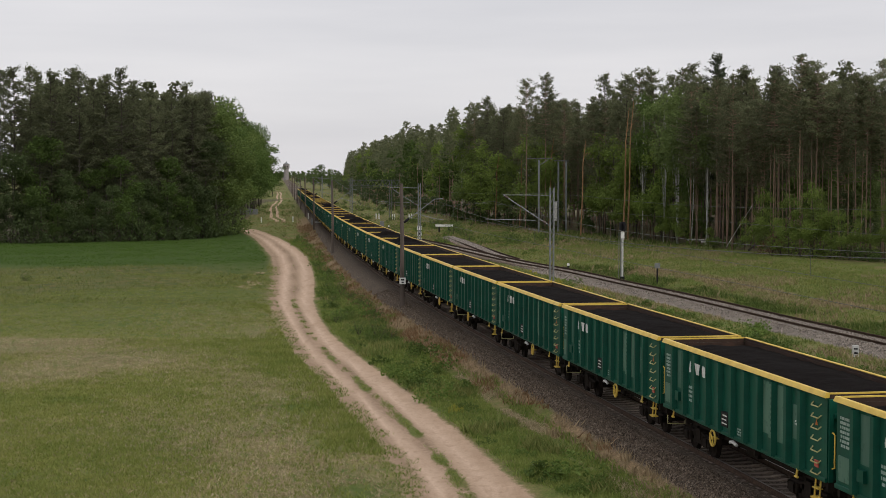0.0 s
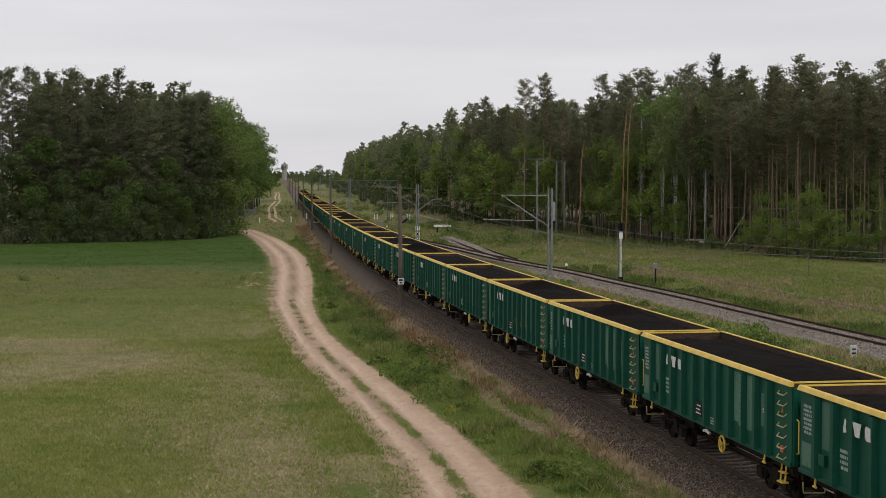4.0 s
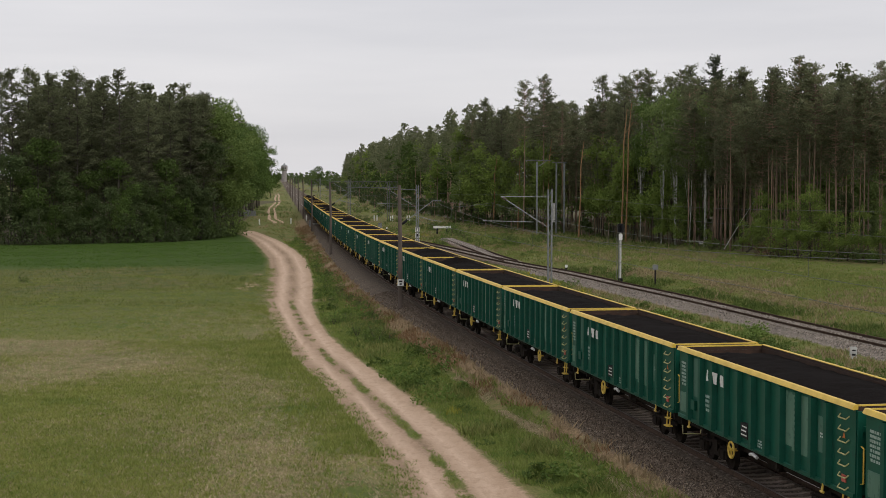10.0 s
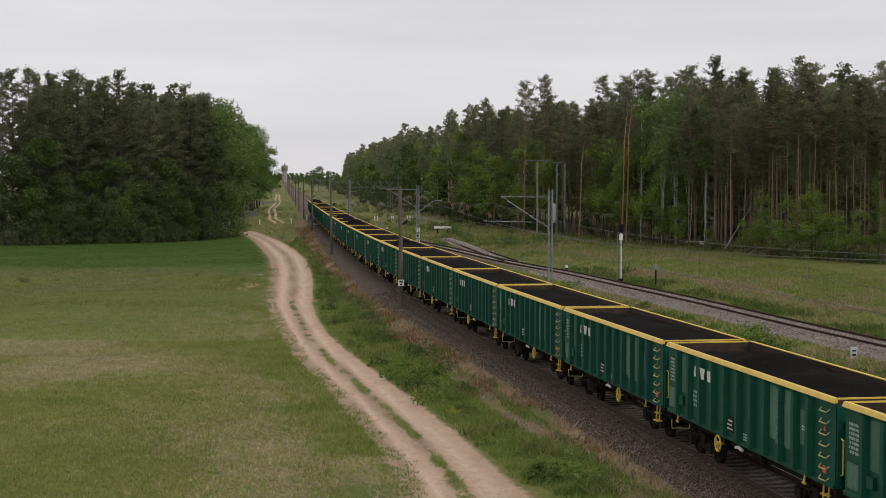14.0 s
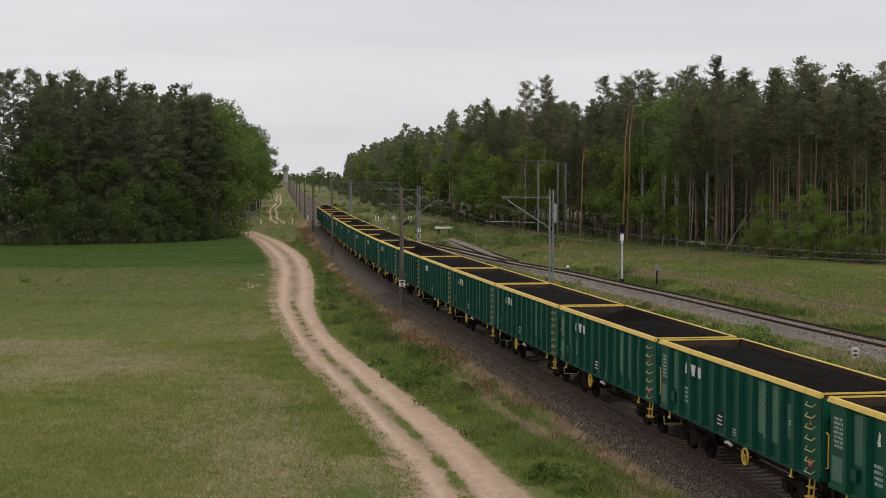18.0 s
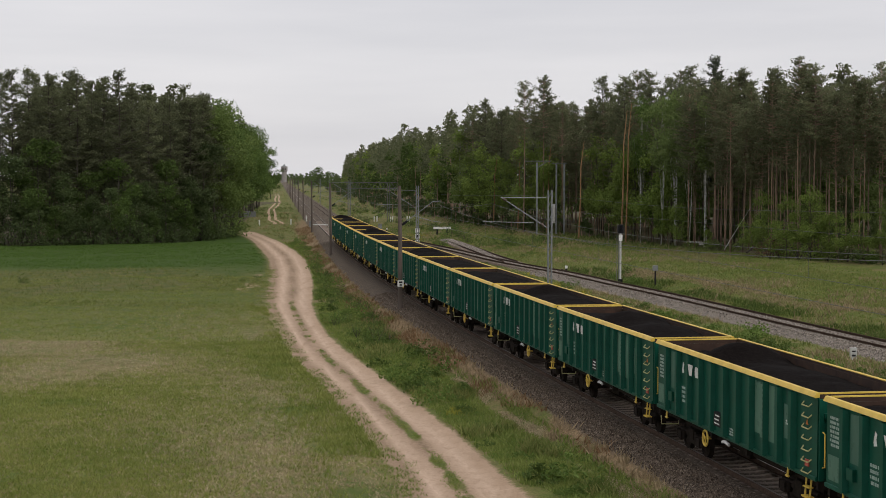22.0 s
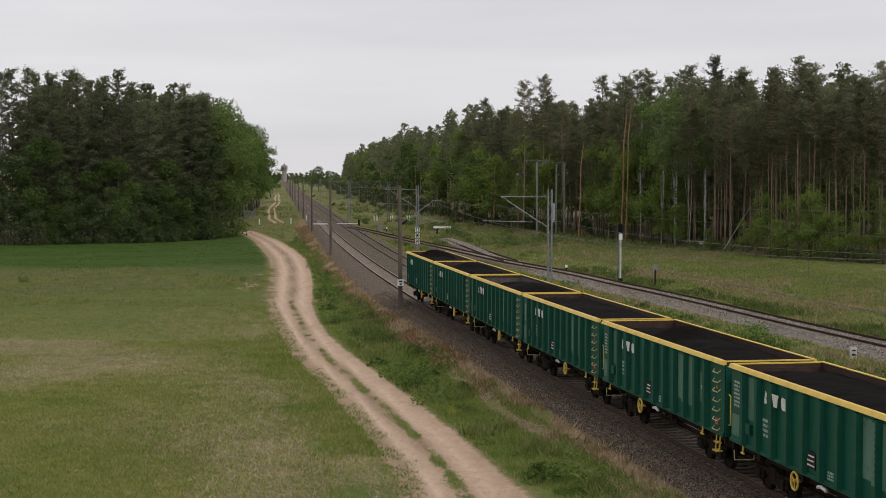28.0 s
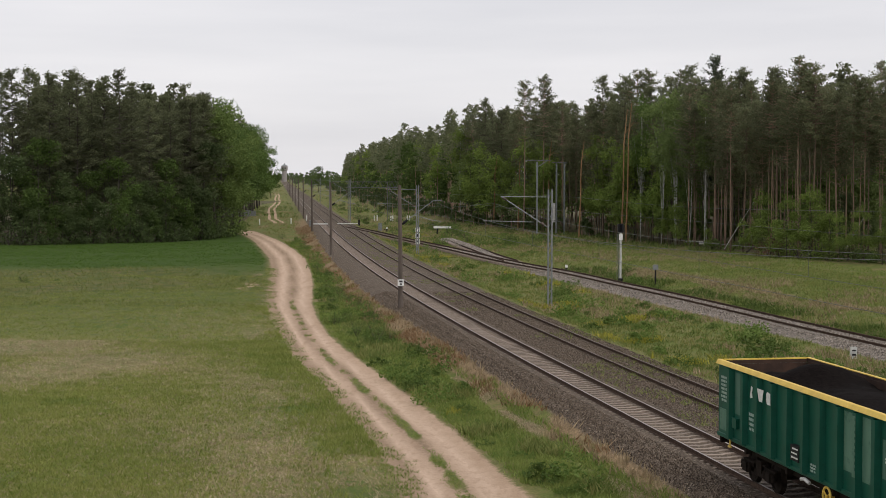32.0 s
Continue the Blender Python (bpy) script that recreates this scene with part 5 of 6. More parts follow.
PINES = [pine_parts(11 + k, h, c, w) for k, (h, c, w) in enumerate([(22, 0.52, 2.6), (23, 0.6, 2.4), (21, 0.45, 2.8), (24, 0.62, 2.6), (20, 0.55, 2.3)])]
FULL_PINES = [pine_parts(31 + k, h, c, w, 56, M_BARK) for k, (h, c, w) in enumerate([(23, 0.25, 3.3), (24, 0.3, 3.4), (22, 0.2, 3.5)])]
OAKS = [broad_parts(41 + k, h, w, lo, M_BARK, n, 24, 0.20) for k, (h, w, lo, n) in enumerate([(15, 4.6, 0.03, 230), (12, 4.0, 0.02, 200), (17, 5.0, 0.08, 250)])]
YOUNG = [broad_parts(51 + k, h, w, lo, M_BARK, n, 20, 0.17) for k, (h, w, lo, n) in enumerate([(11, 2.6, 0.05, 130), (14, 2.9, 0.12, 150)])]
BIRCHES = [broad_parts(61 + k, h, w, lo, M_BIRCH, 150, 22, 0.15, 1.0, 0.5) for k, (h, w, lo) in enumerate([(19, 2.5, 0.42), (17, 2.2, 0.38)])]
BUSHES = [bush_parts(71 + k, h, w) for k, (h, w) in enumerate([(2.2, 2.4), (3.2, 2.8), (1.5, 2.2)])]
SHRUBS = [bush_parts(81 + k, h, w, 22, 12, 0.055) for k, (h, w) in enumerate([(0.6, 1.0), (0.9, 1.2), (0.45, 0.9)])]
STOCK = {}


def stock(kind, k, crown_mat, label, category, group, name):
    """The first tree of a kind is built, later ones are copies."""
    src = {"pine": PINES, "full_pine": FULL_PINES, "oak": OAKS, "young": YOUNG, "birch": BIRCHES, "bush": BUSHES, "shrub": SHRUBS}[kind]
    key = (kind, k, crown_mat.name, label)
    if key not in STOCK:
        trunk, (v, f) = src[k]
        STOCK[key] = [tree_thing(name, trunk, mesh_from("crown", v, f, crown_mat), label, category, group, {"bush": "stem", "shrub": ""}.get(kind, "trunk")), False]
    return STOCK[key]


def plant(kind, k, x, y, size, turn, crown_mat, label, category, group, name):
    m = pose(x, y, ground_z(x, y) - 0.05, 0, 0, turn) @ Matrix.Diagonal((size, size, size, 1))
    entry = stock(kind, k, crown_mat, label, category, group, name)
    if not entry[1]:
        entry[1] = True
        entry[0].matrix_basis = m
        return entry[0]
    ob = copy_thing(entry[0], pose(0, 0, 0))
    ob.matrix_basis = m
    return ob


def far_wood(name, places, sources, mat, label, share=4, grow=2.3):
    """A wood too far off to count its trees: one mesh of trunks and clumps."""
    vs, fs, k, tv = [], [], 0, Shape()
    for x, y, size, turn, j in places:
        trunk, (v, f) = sources[j % len(sources)]
        keep = np.arange(len(f)) % 20 < (share if y < 480 else max(1, share // 2))
        v4 = v.reshape(-1, 4, 3)[keep]
        mid = v4.mean(1, keepdims=True)
        v4 = mid + (v4 - mid) * (grow if y < 480 else grow * 1.35)
        c, s = math.cos(turn), math.sin(turn)
        q = v4.reshape(-1, 3) * size
        q = np.stack([q[:, 0] * c - q[:, 1] * s + x, q[:, 0] * s + q[:, 1] * c + y, q[:, 2] - 0.3], -1)
        vs.append(q)
        tv.tube([(x, y, -1), (x, y, size * 13)], [0.13, 0.05], 4)
        k += len(q)
    v = np.concatenate(vs)
    f = np.arange(len(v)).reshape(-1, 4)
    ob = thing(name, label, "woodland", kind="stuff")
    part("crowns", mesh_from("crowns", v, f, mat), None, ob)
    part("trunks", tv, M_BARK_PINE, ob)


def line_places(pts, step):
    """Even places along a line of corners."""
    out = []
    for (x0, y0), (x1, y1) in zip(pts, pts[1:]):
        n = max(1, int(math.hypot(x1 - x0, y1 - y0) / step))
        out += [(x0 + (x1 - x0) * i / n, y0 + (y1 - y0) * i / n) for i in range(n)]
    return out


def build_woods():
    rnd = random.Random(7)

    def put(kind, ks, x, y, s0, s1, mat, label, category, group, name, jit=1.0):
        if 11.5 < x < 22.5 and 238 < y < 262 - (x - 11.5) * 0.3:
            return
        plant(kind, rnd.choice(ks), x + rnd.uniform(-jit, jit), y + rnd.uniform(-jit, jit), rnd.uniform(s0, s1), rnd.uniform(0, 360), mat, label, category, group, name)

    # the wood beyond the field
    g = "trees of the wood beyond the field"
    edge = [(-72, 224), (-62, 225), (-48, 231), (-41, 237), (-36.5, 250)]
    for x, y in line_places(edge, 3.6):
        put("oak", [0, 1], x, y + 2.5, 0.62, 1.0, rnd.choice([M_LEAF_DARK, M_LEAF_DARK, M_LEAF]), "dense dark green oak at the field's edge", "tree", g, "oak_tree", 0.8)
    for x, y in line_places(edge + [(-36.0, 262), (-38, 276)], 1.5):
        put("bush", [0, 1, 2], x, y - 0.4, 1.0, 1.9, M_LEAF_DARK, "dark green bush under the wood's edge", "bush", g, "bush", 0.6)
    for x, y in line_places(edge, 2.7):
        put("oak", [0, 1], x, y + 0.6, 0.36, 0.58, rnd.choice([M_LEAF_DARK, M_LEAF_DARK, M_LEAF]), "low leafy oak growing down to the field", "tree", g, "oak_tree", 0.8)
    for r, step in ((5, 3.4), (9, 3.8), (14, 4.5), (20, 5.5)):
        for x, y in line_places([(a, b + r) for a, b in edge], step):
            low = 0.13 * float(ramp01(x, -52, -38))
            put("full_pine", [0, 1, 2], x, y, 1.0 - low, 1.13 - low, M_NEEDLE, "tall dark Scots pine with a ragged top", "tree", g, "pine_tree", 1.2)
    for x, y, s in ((-37.0, 255, 1.0), (-36.2, 261, 1.05), (-38.0, 267, 1.1)):
        put("oak", [2], x, y, s * 1.15, s * 1.2, M_LEAF_OAK, "tall fresh green oak at the wood's corner", "tree", g, "oak_tree", 0.4)
    for x, y, size in ((-36.0, 252, 1.5), (-35.6, 256, 1.8), (-35.2, 260, 1.6), (-35.4, 264, 2.0), (-36.2, 269, 1.8), (-37.0, 274, 2.0), (-38.0, 280, 1.9)):
        put("bush", [0, 1], x, y, size, size * 1.1, M_LEAF_OAK, "leafy bush filling the wood's corner", "bush", g, "bush", 0.4)
    for x, y in line_places([(-38, 275), (-46, 400), (-58, 520)], 9):
        put("oak", [0, 2], x - 3, y, 1.1, 1.3, M_LEAF, "fresh green oak beside the sandy road", "tree", g, "oak_tree", 0.8)
        put("full_pine", [0, 1], x - 7, y + 3, 0.95, 1.1, M_NEEDLE, "tall dark Scots pine with a ragged top", "tree", g, "pine_tree", 1.2)

    # the wood beyond the sidings
    g = "trees of the wood beyond the sidings"
    near_edge = [(58, 135), (44, 158), (38.8, 165), (34, 185), (31, 207)]
    for r, step in ((1, 2.3), (4, 2.7), (8, 3.5), (13, 4.8), (19, 6.0)):
        for x, y in line_places([(a + r * 0.9, b + r * 0.45) for a, b in near_edge], step):
            tall = 0.035 if x < 0.246 * y else 0.0
            put("pine", [0, 1, 2, 3, 4], x, y, 0.78 + tall, 0.87 + tall, M_NEEDLE, "slender Scots pine with a bare reddish trunk", "tree", g, "pine_tree", 1.3)
    for x, y in line_places([(a + 9, b + 5) for a, b in near_edge], 9.0):
        put("young", [0, 1], x, y, 0.45, 0.8, rnd.choice([M_BIRCH_LEAF, M_LEAF, M_LEAF_DARK]), "young leafy tree growing up among the pines", "tree", g, "young_tree", 1.3)
    for x, y in line_places([(a + 16, b + 8) for a, b in near_edge], 3.2):
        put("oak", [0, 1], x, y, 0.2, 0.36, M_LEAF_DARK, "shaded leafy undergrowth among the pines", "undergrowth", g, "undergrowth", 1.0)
    mid_edge = [(31, 207), (26.7, 237), (19.5, 256), (11.7, 285), (2, 335)]
    for r, step in ((2, 3.4), (6, 3.6), (11, 4.2), (17, 5.0)):
        for x, y in line_places([(a + r * 0.95, b + r * 0.3) for a, b in mid_edge], step):
            put(rnd.choice(["pine", "pine", "full_pine"]), [0, 1, 2], x, y, 0.82, 1.02, M_NEEDLE, "tall dark Scots pine behind the leafy edge", "tree", g, "pine_tree", 1.0)
    for x, y in line_places(mid_edge, 5.2):
        put(rnd.choice(["young"] * 6 + ["birch"]), [0, 1], x + 0.5, y, 0.8, 1.1, rnd.choice([M_LEAF_LIGHT, M_BIRCH_LEAF, M_LEAF]), "young leafy tree in spring green", "tree", g, "young_tree", 1.0)
    for x, y in ((34.8, 208), (33.0, 199), (31.5, 204), (31.4, 212), (30.2, 208), (29.0, 213)):
        put("birch", [0, 1], x, y, 1.0, 1.14, M_BIRCH_LEAF, "birch with a white trunk and hanging leaves", "tree", g, "birch_tree", 0.4)
    for x, y, kind, k, size in ((13.4, 263, "pine", 3, 1.04), (16.6, 262, "pine", 1, 1.12), (25.0, 246, "full_pine", 0, 1.08), (29.0, 236, "pine", 3, 1.04), (30.8, 237, "pine", 1, 1.09),
                                (27.8, 240, "full_pine", 1, 1.02), (32.8, 226, "full_pine", 0, 1.02), (34.4, 229, "pine", 3, 1.02), (40.0, 214, "pine", 1, 1.03)):
        plant(kind, k, x, y, size, x * 11, M_NEEDLE, "lofty Scots pine standing above its neighbours", "tree", g, "pine_tree")
    for x, y, size in ((37.0, 215, 1.06), (37.6, 216.5, 0.98)):
        plant("full_pine", 1, x, y, size, x * 17, M_NEEDLE_DARK, "very dark bushy pine rising over the wood", "tree", g, "pine_tree")
    for x, y in line_places([(32.5, 214), (36, 219), (42, 223), (50, 224)], 2.2):
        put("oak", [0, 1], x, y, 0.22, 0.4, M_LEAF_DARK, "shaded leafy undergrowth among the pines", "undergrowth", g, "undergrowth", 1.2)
    for x, y in ((5.5, 312), (9.5, 292), (14.0, 274), (16.5, 264), (27.5, 228), (7.5, 302), (29.2, 218)):
        put("young", [0, 1], x, y, 0.85, 1.2, M_LEAF_LIGHT, "young tree in bright yellow-green leaf", "tree", g, "young_tree", 0.5)
    for x, y in ((26.6, 231), (25.6, 236), (23.5, 243)):
        put("young", [0, 1], x, y, 0.95, 1.15, M_LEAF_LIGHT, "young tree in bright yellow-green leaf", "tree", g, "young_tree", 0.4)
    for x, y, size in ((31.8, 206, 0.48), (33.6, 195, 0.22), (36.4, 177, 0.50), (37.2, 180, 0.42), (37.4, 168, 0.46), (38.4, 166, 0.40), (39.4, 164.5, 0.50), (40.6, 163, 0.42),
                       (41.5, 161, 0.34), (42.7, 159, 0.38), (35.2, 182, 0.28), (37.2, 171, 0.36), (44.4, 156, 0.42), (40.0, 167, 0.48), (30.2, 214, 0.34), (35.6, 175, 0.26)):
        put("young", [0, 1], x - 1.5, y - 2.6, size, size * 1.1, M_LEAF_LIGHT, "light green sapling at the foot of the pines", "sapling", g, "sapling", 0.3)
    for x, y in line_places([(a + 5, b + 3) for a, b in near_edge[1:]], 2.4) + line_places([(a + 9, b + 5) for a, b in near_edge[1:]], 3.0):
        put("bush", [0, 1, 2], x, y, 0.35, 0.8, rnd.choice([M_LEAF, M_BIRCH_LEAF, M_LEAF_LIGHT]), "low green growth on the floor of the pine wood", "bush", g, "bush", 1.0)
    for x, y in line_places([(45, 154), (38.6, 163.5), (36.2, 172)], 1.7) + [(33.0, 193), (33.9, 188), (31.2, 201)]:
        put("bush", [0, 1, 2], x, y, 0.55, 1.2, rnd.choice([M_LEAF, M_BIRCH_LEAF, M_LEAF_LIGHT]), "green bush at the foot of the pines", "bush", g, "bush", 0.6)
    for x, y in line_places([(28, 232), (20, 252), (12, 281), (2, 331)], 5):
        put("bush", [0, 1, 2], x, y, 0.5, 1.1, rnd.choice([M_LEAF, M_LEAF_DARK]), "green bush at the wood's edge", "bush", g, "bush", 0.8)
    put("bush", [1], 35.0, 169.0, 0.85, 0.9, M_BROWN_LEAF, "heap of withered brown brushwood", "brushwood", g, "brushwood", 0.1)

    # woods far off
    deep = []
    for k in range(230):
        t = rnd.random()
        x0, y0 = (58 - 27 * t, 150 + 57 * t) if rnd.random() < 0.45 else (31 - 29 * t, 207 + 128 * t)
        r = rnd.uniform(22, 62)
        deep.append((x0 + r * 0.9, y0 + r * 0.5, rnd.uniform(0.9, 1.08), rnd.uniform(0, 6.28), k))
    far_wood("deep_wood", deep, PINES, M_NEEDLE, "dark pine wood behind the front trees")
    deep = []
    for k in range(90):
        t = rnd.random()
        deep.append((-76 + 31 * t + rnd.uniform(-3, 3), 254 + rnd.uniform(0, 60) - 6 * t, rnd.uniform(0.9, 1.08), rnd.uniform(0, 6.28), k))
    far_wood("deep_wood", deep, FULL_PINES, M_NEEDLE, "dark pine wood behind the field's edge trees")
    under = []
    for k in range(230):
        t = rnd.random()
        x0, y0 = (64 - 33 * t, 140 + 67 * t) if rnd.random() < 0.6 else (31 - 29 * t, 207 + 128 * t)
        q = rnd.uniform(20, 74)
        under.append((x0 + q * 0.9, y0 + q * 0.5, rnd.uniform(0.7, 1.1), rnd.uniform(0, 6.28), k))
    far_wood("understorey", under, OAKS, M_LEAF_OAK, "dark leafy undergrowth deep in the wood", 3, 2.6)
    band, leafy_band, light_band = [], [], []
    far = [(2, 335), (-14.5, 484), (-37.4, 728), (-76, 1150)]
    for x, y in line_places(far, 5.5):
        for r in (1.5, 6, 11):
            end = 1.06 - 0.4 * float(ramp01(y, 980, 1150))
            row = (x + r + rnd.uniform(-2, 2) + 2, y + rnd.uniform(-3, 3), rnd.uniform(0.78, 1.05) * end, rnd.uniform(0, 6.28), rnd.randint(0, 9))
            rnd.choice([band, band, band, leafy_band, light_band] if r < 8 else [band, band, leafy_band]).append(row)
    far_wood("distant_wood", band, [PINES[0], PINES[2], FULL_PINES[0], PINES[1]], M_NEEDLE, "distant pine wood along the line")
    far_wood("distant_wood", leafy_band, [YOUNG[1], OAKS[2], YOUNG[0]], M_LEAF, "leafy trees among the distant pines")
    far_wood("distant_wood", light_band, [YOUNG[1], BIRCHES[0], YOUNG[0]], M_LEAF_LIGHT, "bright young trees before the distant pines")
    fringe = []
    for x, y in line_places([(24, 243), (11, 283), (1.2, 333), (-15.5, 484), (-38.4, 728), (-77, 1150)], 4.2):
        fringe.append((x + rnd.uniform(-1.5, 1.5), y + rnd.uniform(-2, 2), rnd.uniform(0.12, 0.34), rnd.uniform(0, 6.28), rnd.randint(0, 9)))
    for k in range(90):
        y = rnd.uniform(380, 1150)
        fringe.append((float(np.interp(y, [335, 484, 728, 1150], [1, -16, -39, -77])) - rnd.uniform(1, 9), y, rnd.uniform(0.12, 0.36), rnd.uniform(0, 6.28), k))
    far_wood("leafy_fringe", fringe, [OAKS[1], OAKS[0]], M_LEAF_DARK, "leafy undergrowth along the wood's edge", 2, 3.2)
    hz = []
    for k in range(150):
        hz.append((rnd.uniform(-430, -110), rnd.uniform(2600, 3200), rnd.uniform(0.6, 1.0), rnd.uniform(0, 6.28), k))
    for k in range(110):
        y = rnd.uniform(1350, 2000)
        r = rnd.uniform(-0.122, -0.1035) if k % 3 == 0 else rnd.uniform(-0.0945, -0.05)
        hz.append((r * y, y, rnd.uniform(0.3, 0.58), rnd.uniform(0, 6.28), k))
    far_wood("horizon_wood", hz, [OAKS[2], OAKS[0]], M_LEAF_DARK, "low line of trees on the horizon", 3, 3.4)
    for x, y, s in ((-71, 905, 0.85), (-75, 915, 0.75), (-67, 925, 0.7)):
        plant("oak", 2, x, y, s, x * 9, M_LEAF, "lone leafy tree beside the far line", "tree", "far trees", "oak_tree")
    for x, y, s in ((-76, 700, 1.0), (-83, 730, 0.9)):
        plant("oak", 2, x, y, s, x * 9, M_LEAF, "lone leafy tree beside the far road", "tree", "far trees", "oak_tree")


build_woods()


# fallen and leaning trunks at the wood's edge
def leaning_trunk(a, b, r, mat, label):
    ob = thing("fallen_trunk", label, "fallen tree", pose(0, 0, 0))
    part("stem", Shape().tube([a, ((a[0] + b[0]) / 2, (a[1] + b[1]) / 2, (a[2] + b[2]) / 2 + 0.05), b], [r, r * 0.8, r * 0.4], 7), mat, ob)


leaning_trunk((32.2, 181, 0.7), (36.0, 183, 6.2), 0.035, M_BIRCH, "thin dead trunk leaning into the pines")
leaning_trunk((33.8, 182, 0.7), (35.9, 184, 5.6), 0.035, M_BARK, "thin dead trunk leaning into the pines")
leaning_trunk((41.0, 161, 1.6), (43.4, 162.5, 5.2), 0.03, M_BIRCH, "pale dead trunk leaning into the pines")
leaning_trunk((31.2, 203.5, 0.6), (33.8, 203, 0.6), 0.12, M_BIRCH, "white birch log lying in the grass")
leaning_trunk((32.0, 197.5, 0.6), (34.6, 197, 0.6), 0.12, M_BIRCH, "white birch log lying in the grass")
leaning_trunk((33.8, 176, 0.6), (35.6, 178, 1.6), 0.12, M_BARK, "broken brown branch on the grass")

for x, y, h in ((25.0, 222.0, 18.6), (25.75, 223.0, 19.6), (20.6, 240.0, 14.6), (13.1, 277.0, 15.2), (17.2, 261.5, 15.4), (9.2, 290.0, 13.0)):
    ob = thing("bare_trunk", "tall bare orange-barked pine trunk", "dead tree", pose(x, y, ground_z(x, y)))
    part("stem", Shape().tube([(0, 0, -0.1), (0.25, 0, h * 0.4), (0.3, 0, h * 0.75), (0.75, 0, h)], [0.13, 0.10, 0.08, 0.04], 8), M_BARK_ORANGE, ob)
    part("branch", Shape().tube([(0.45, 0, h * 0.82), (1.0, 0.1, h * 0.86), (1.9, 0.2, h * 0.83)], [0.05, 0.035, 0.012], 5), M_BARK_ORANGE, ob)

# ---------------------------------------------------------------- far buildings
tw = thing("water_tower", "old round brick water tower with a wider tank", "water tower", pose(-250, 2500, -0.5))
part("shaft", Shape().tube([(0, 0, -1), (0, 0, 17)], [4.4, 3.8], 16), M_BRICK, tw)
part("tank", Shape().tube([(0, 0, 17), (0, 0, 18.5), (0, 0, 25)], [3.9, 5.2, 5.2], 16), M_BRICK, tw)
part("roof", Shape().tube([(0, 0, 25), (0, 0, 27.2), (0, 0, 29.5)], [5.5, 1.2, 0.5], 16), M_STEEL, tw)
for k in range(3):
    part("window", box_shape((-3.4 + 2.6 * k, -5.3, 20), (-2.2 + 2.6 * k, -5.0, 22.5)), M_DARK, tw)
fe = thing("concrete_fence", "low grey concrete fence beside the wood", "fence", pose(0, 0, 0))
for k in range(5):
    x = -52.5 + k * 1.35
    part("fence_panel", box_shape((x, 388, -0.9), (x + 1.3, 388.08, 0.45 + 0.1 * (k % 2))), M_STEEL, fe)


# ---------------------------------------------------------------- grass and weeds
def blades(name, places, h0, h1, spread, per, mat, label, lean=0.5, wide=1.0):
    rs = np.random.RandomState(len(places))
    p = np.repeat(np.array(places, float), per, axis=0)
    n = len(p)
    a = rs.uniform(0, 2 * math.pi, n)
    h = rs.uniform(h0, h1, n)
    base = p + np.stack([rs.normal(0, spread, n), rs.normal(0, spread, n), np.zeros(n)], -1)
    w = np.stack([np.cos(a), np.sin(a), np.zeros(n)], -1) * ((h * 0.09 + 0.008) * wide)[:, None]
    tip = base + np.stack([rs.normal(0, lean, n) * h, rs.normal(0, lean, n) * h, h], -1)
    v = np.stack([base - w, base + w, tip], 1).reshape(-1, 3)
    tagged(new(name, mesh_from(name, v, np.arange(3 * n).reshape(-1, 3), mat)), label, "grass", kind="stuff")


def scatter(n, y0, y1, o0, o1, seed, test):
    """Places on the ground, denser near by, kept where test(masks, offset, x, y) holds."""
    rs = np.random.RandomState(seed)
    y = y0 * (y1 / y0) ** rs.rand(n)
    x = line_x(y) + rs.uniform(o0, o1, n)
    z, masks, o = ground_parts(x, y)
    keep = test(masks, o, x, y)
    return np.stack([x, y, z], -1)[keep]


def stones(name, places, size, mat, label):
    """Three-sided lumps of broken stone, joined into one loose layer."""
    rs = np.random.RandomState(len(places))
    p = np.array(places, float)
    n = len(p)
    r = size * rs.uniform(0.6, 1.5, n)
    a = rs.uniform(0, 2 * math.pi, n)
    rim = [p + np.stack([r * np.cos(a + k * 2.094), r * np.sin(a + k * 2.094), np.full(n, -0.02)], -1) for k in range(3)]
    top = p + np.stack([rs.normal(0, 0.3, n) * r, rs.normal(0, 0.3, n) * r, r * rs.uniform(0.5, 1.1, n)], -1)
    v = np.stack(rim + [top], 1).reshape(-1, 3)
    k = np.arange(n)[:, None] * 4
    f = np.concatenate([k + np.array([[0, 1, 3]]), k + np.array([[1, 2, 3]]), k + np.array([[2, 0, 3]])])
    tagged(new(name, mesh_from(name, v, f, mat)), label, "ballast", kind="stuff")


def build_ballast():
    stones("ballast_stones", scatter(130000, 43, 125, -3.7, 6.1, 31, lambda m, o, x, y: (m["bed"] > 0.55) & (np.abs(o) > 1.3)), 0.036, M_STONE, "loose grey-brown ballast stones")
    stones("pale_stones", scatter(90000, 60, 165, 8, 26, 32, lambda m, o, x, y: m["pale"] > 0.5), 0.045, M_PALE_STONE, "loose pale ballast stones by the siding")


build_ballast()


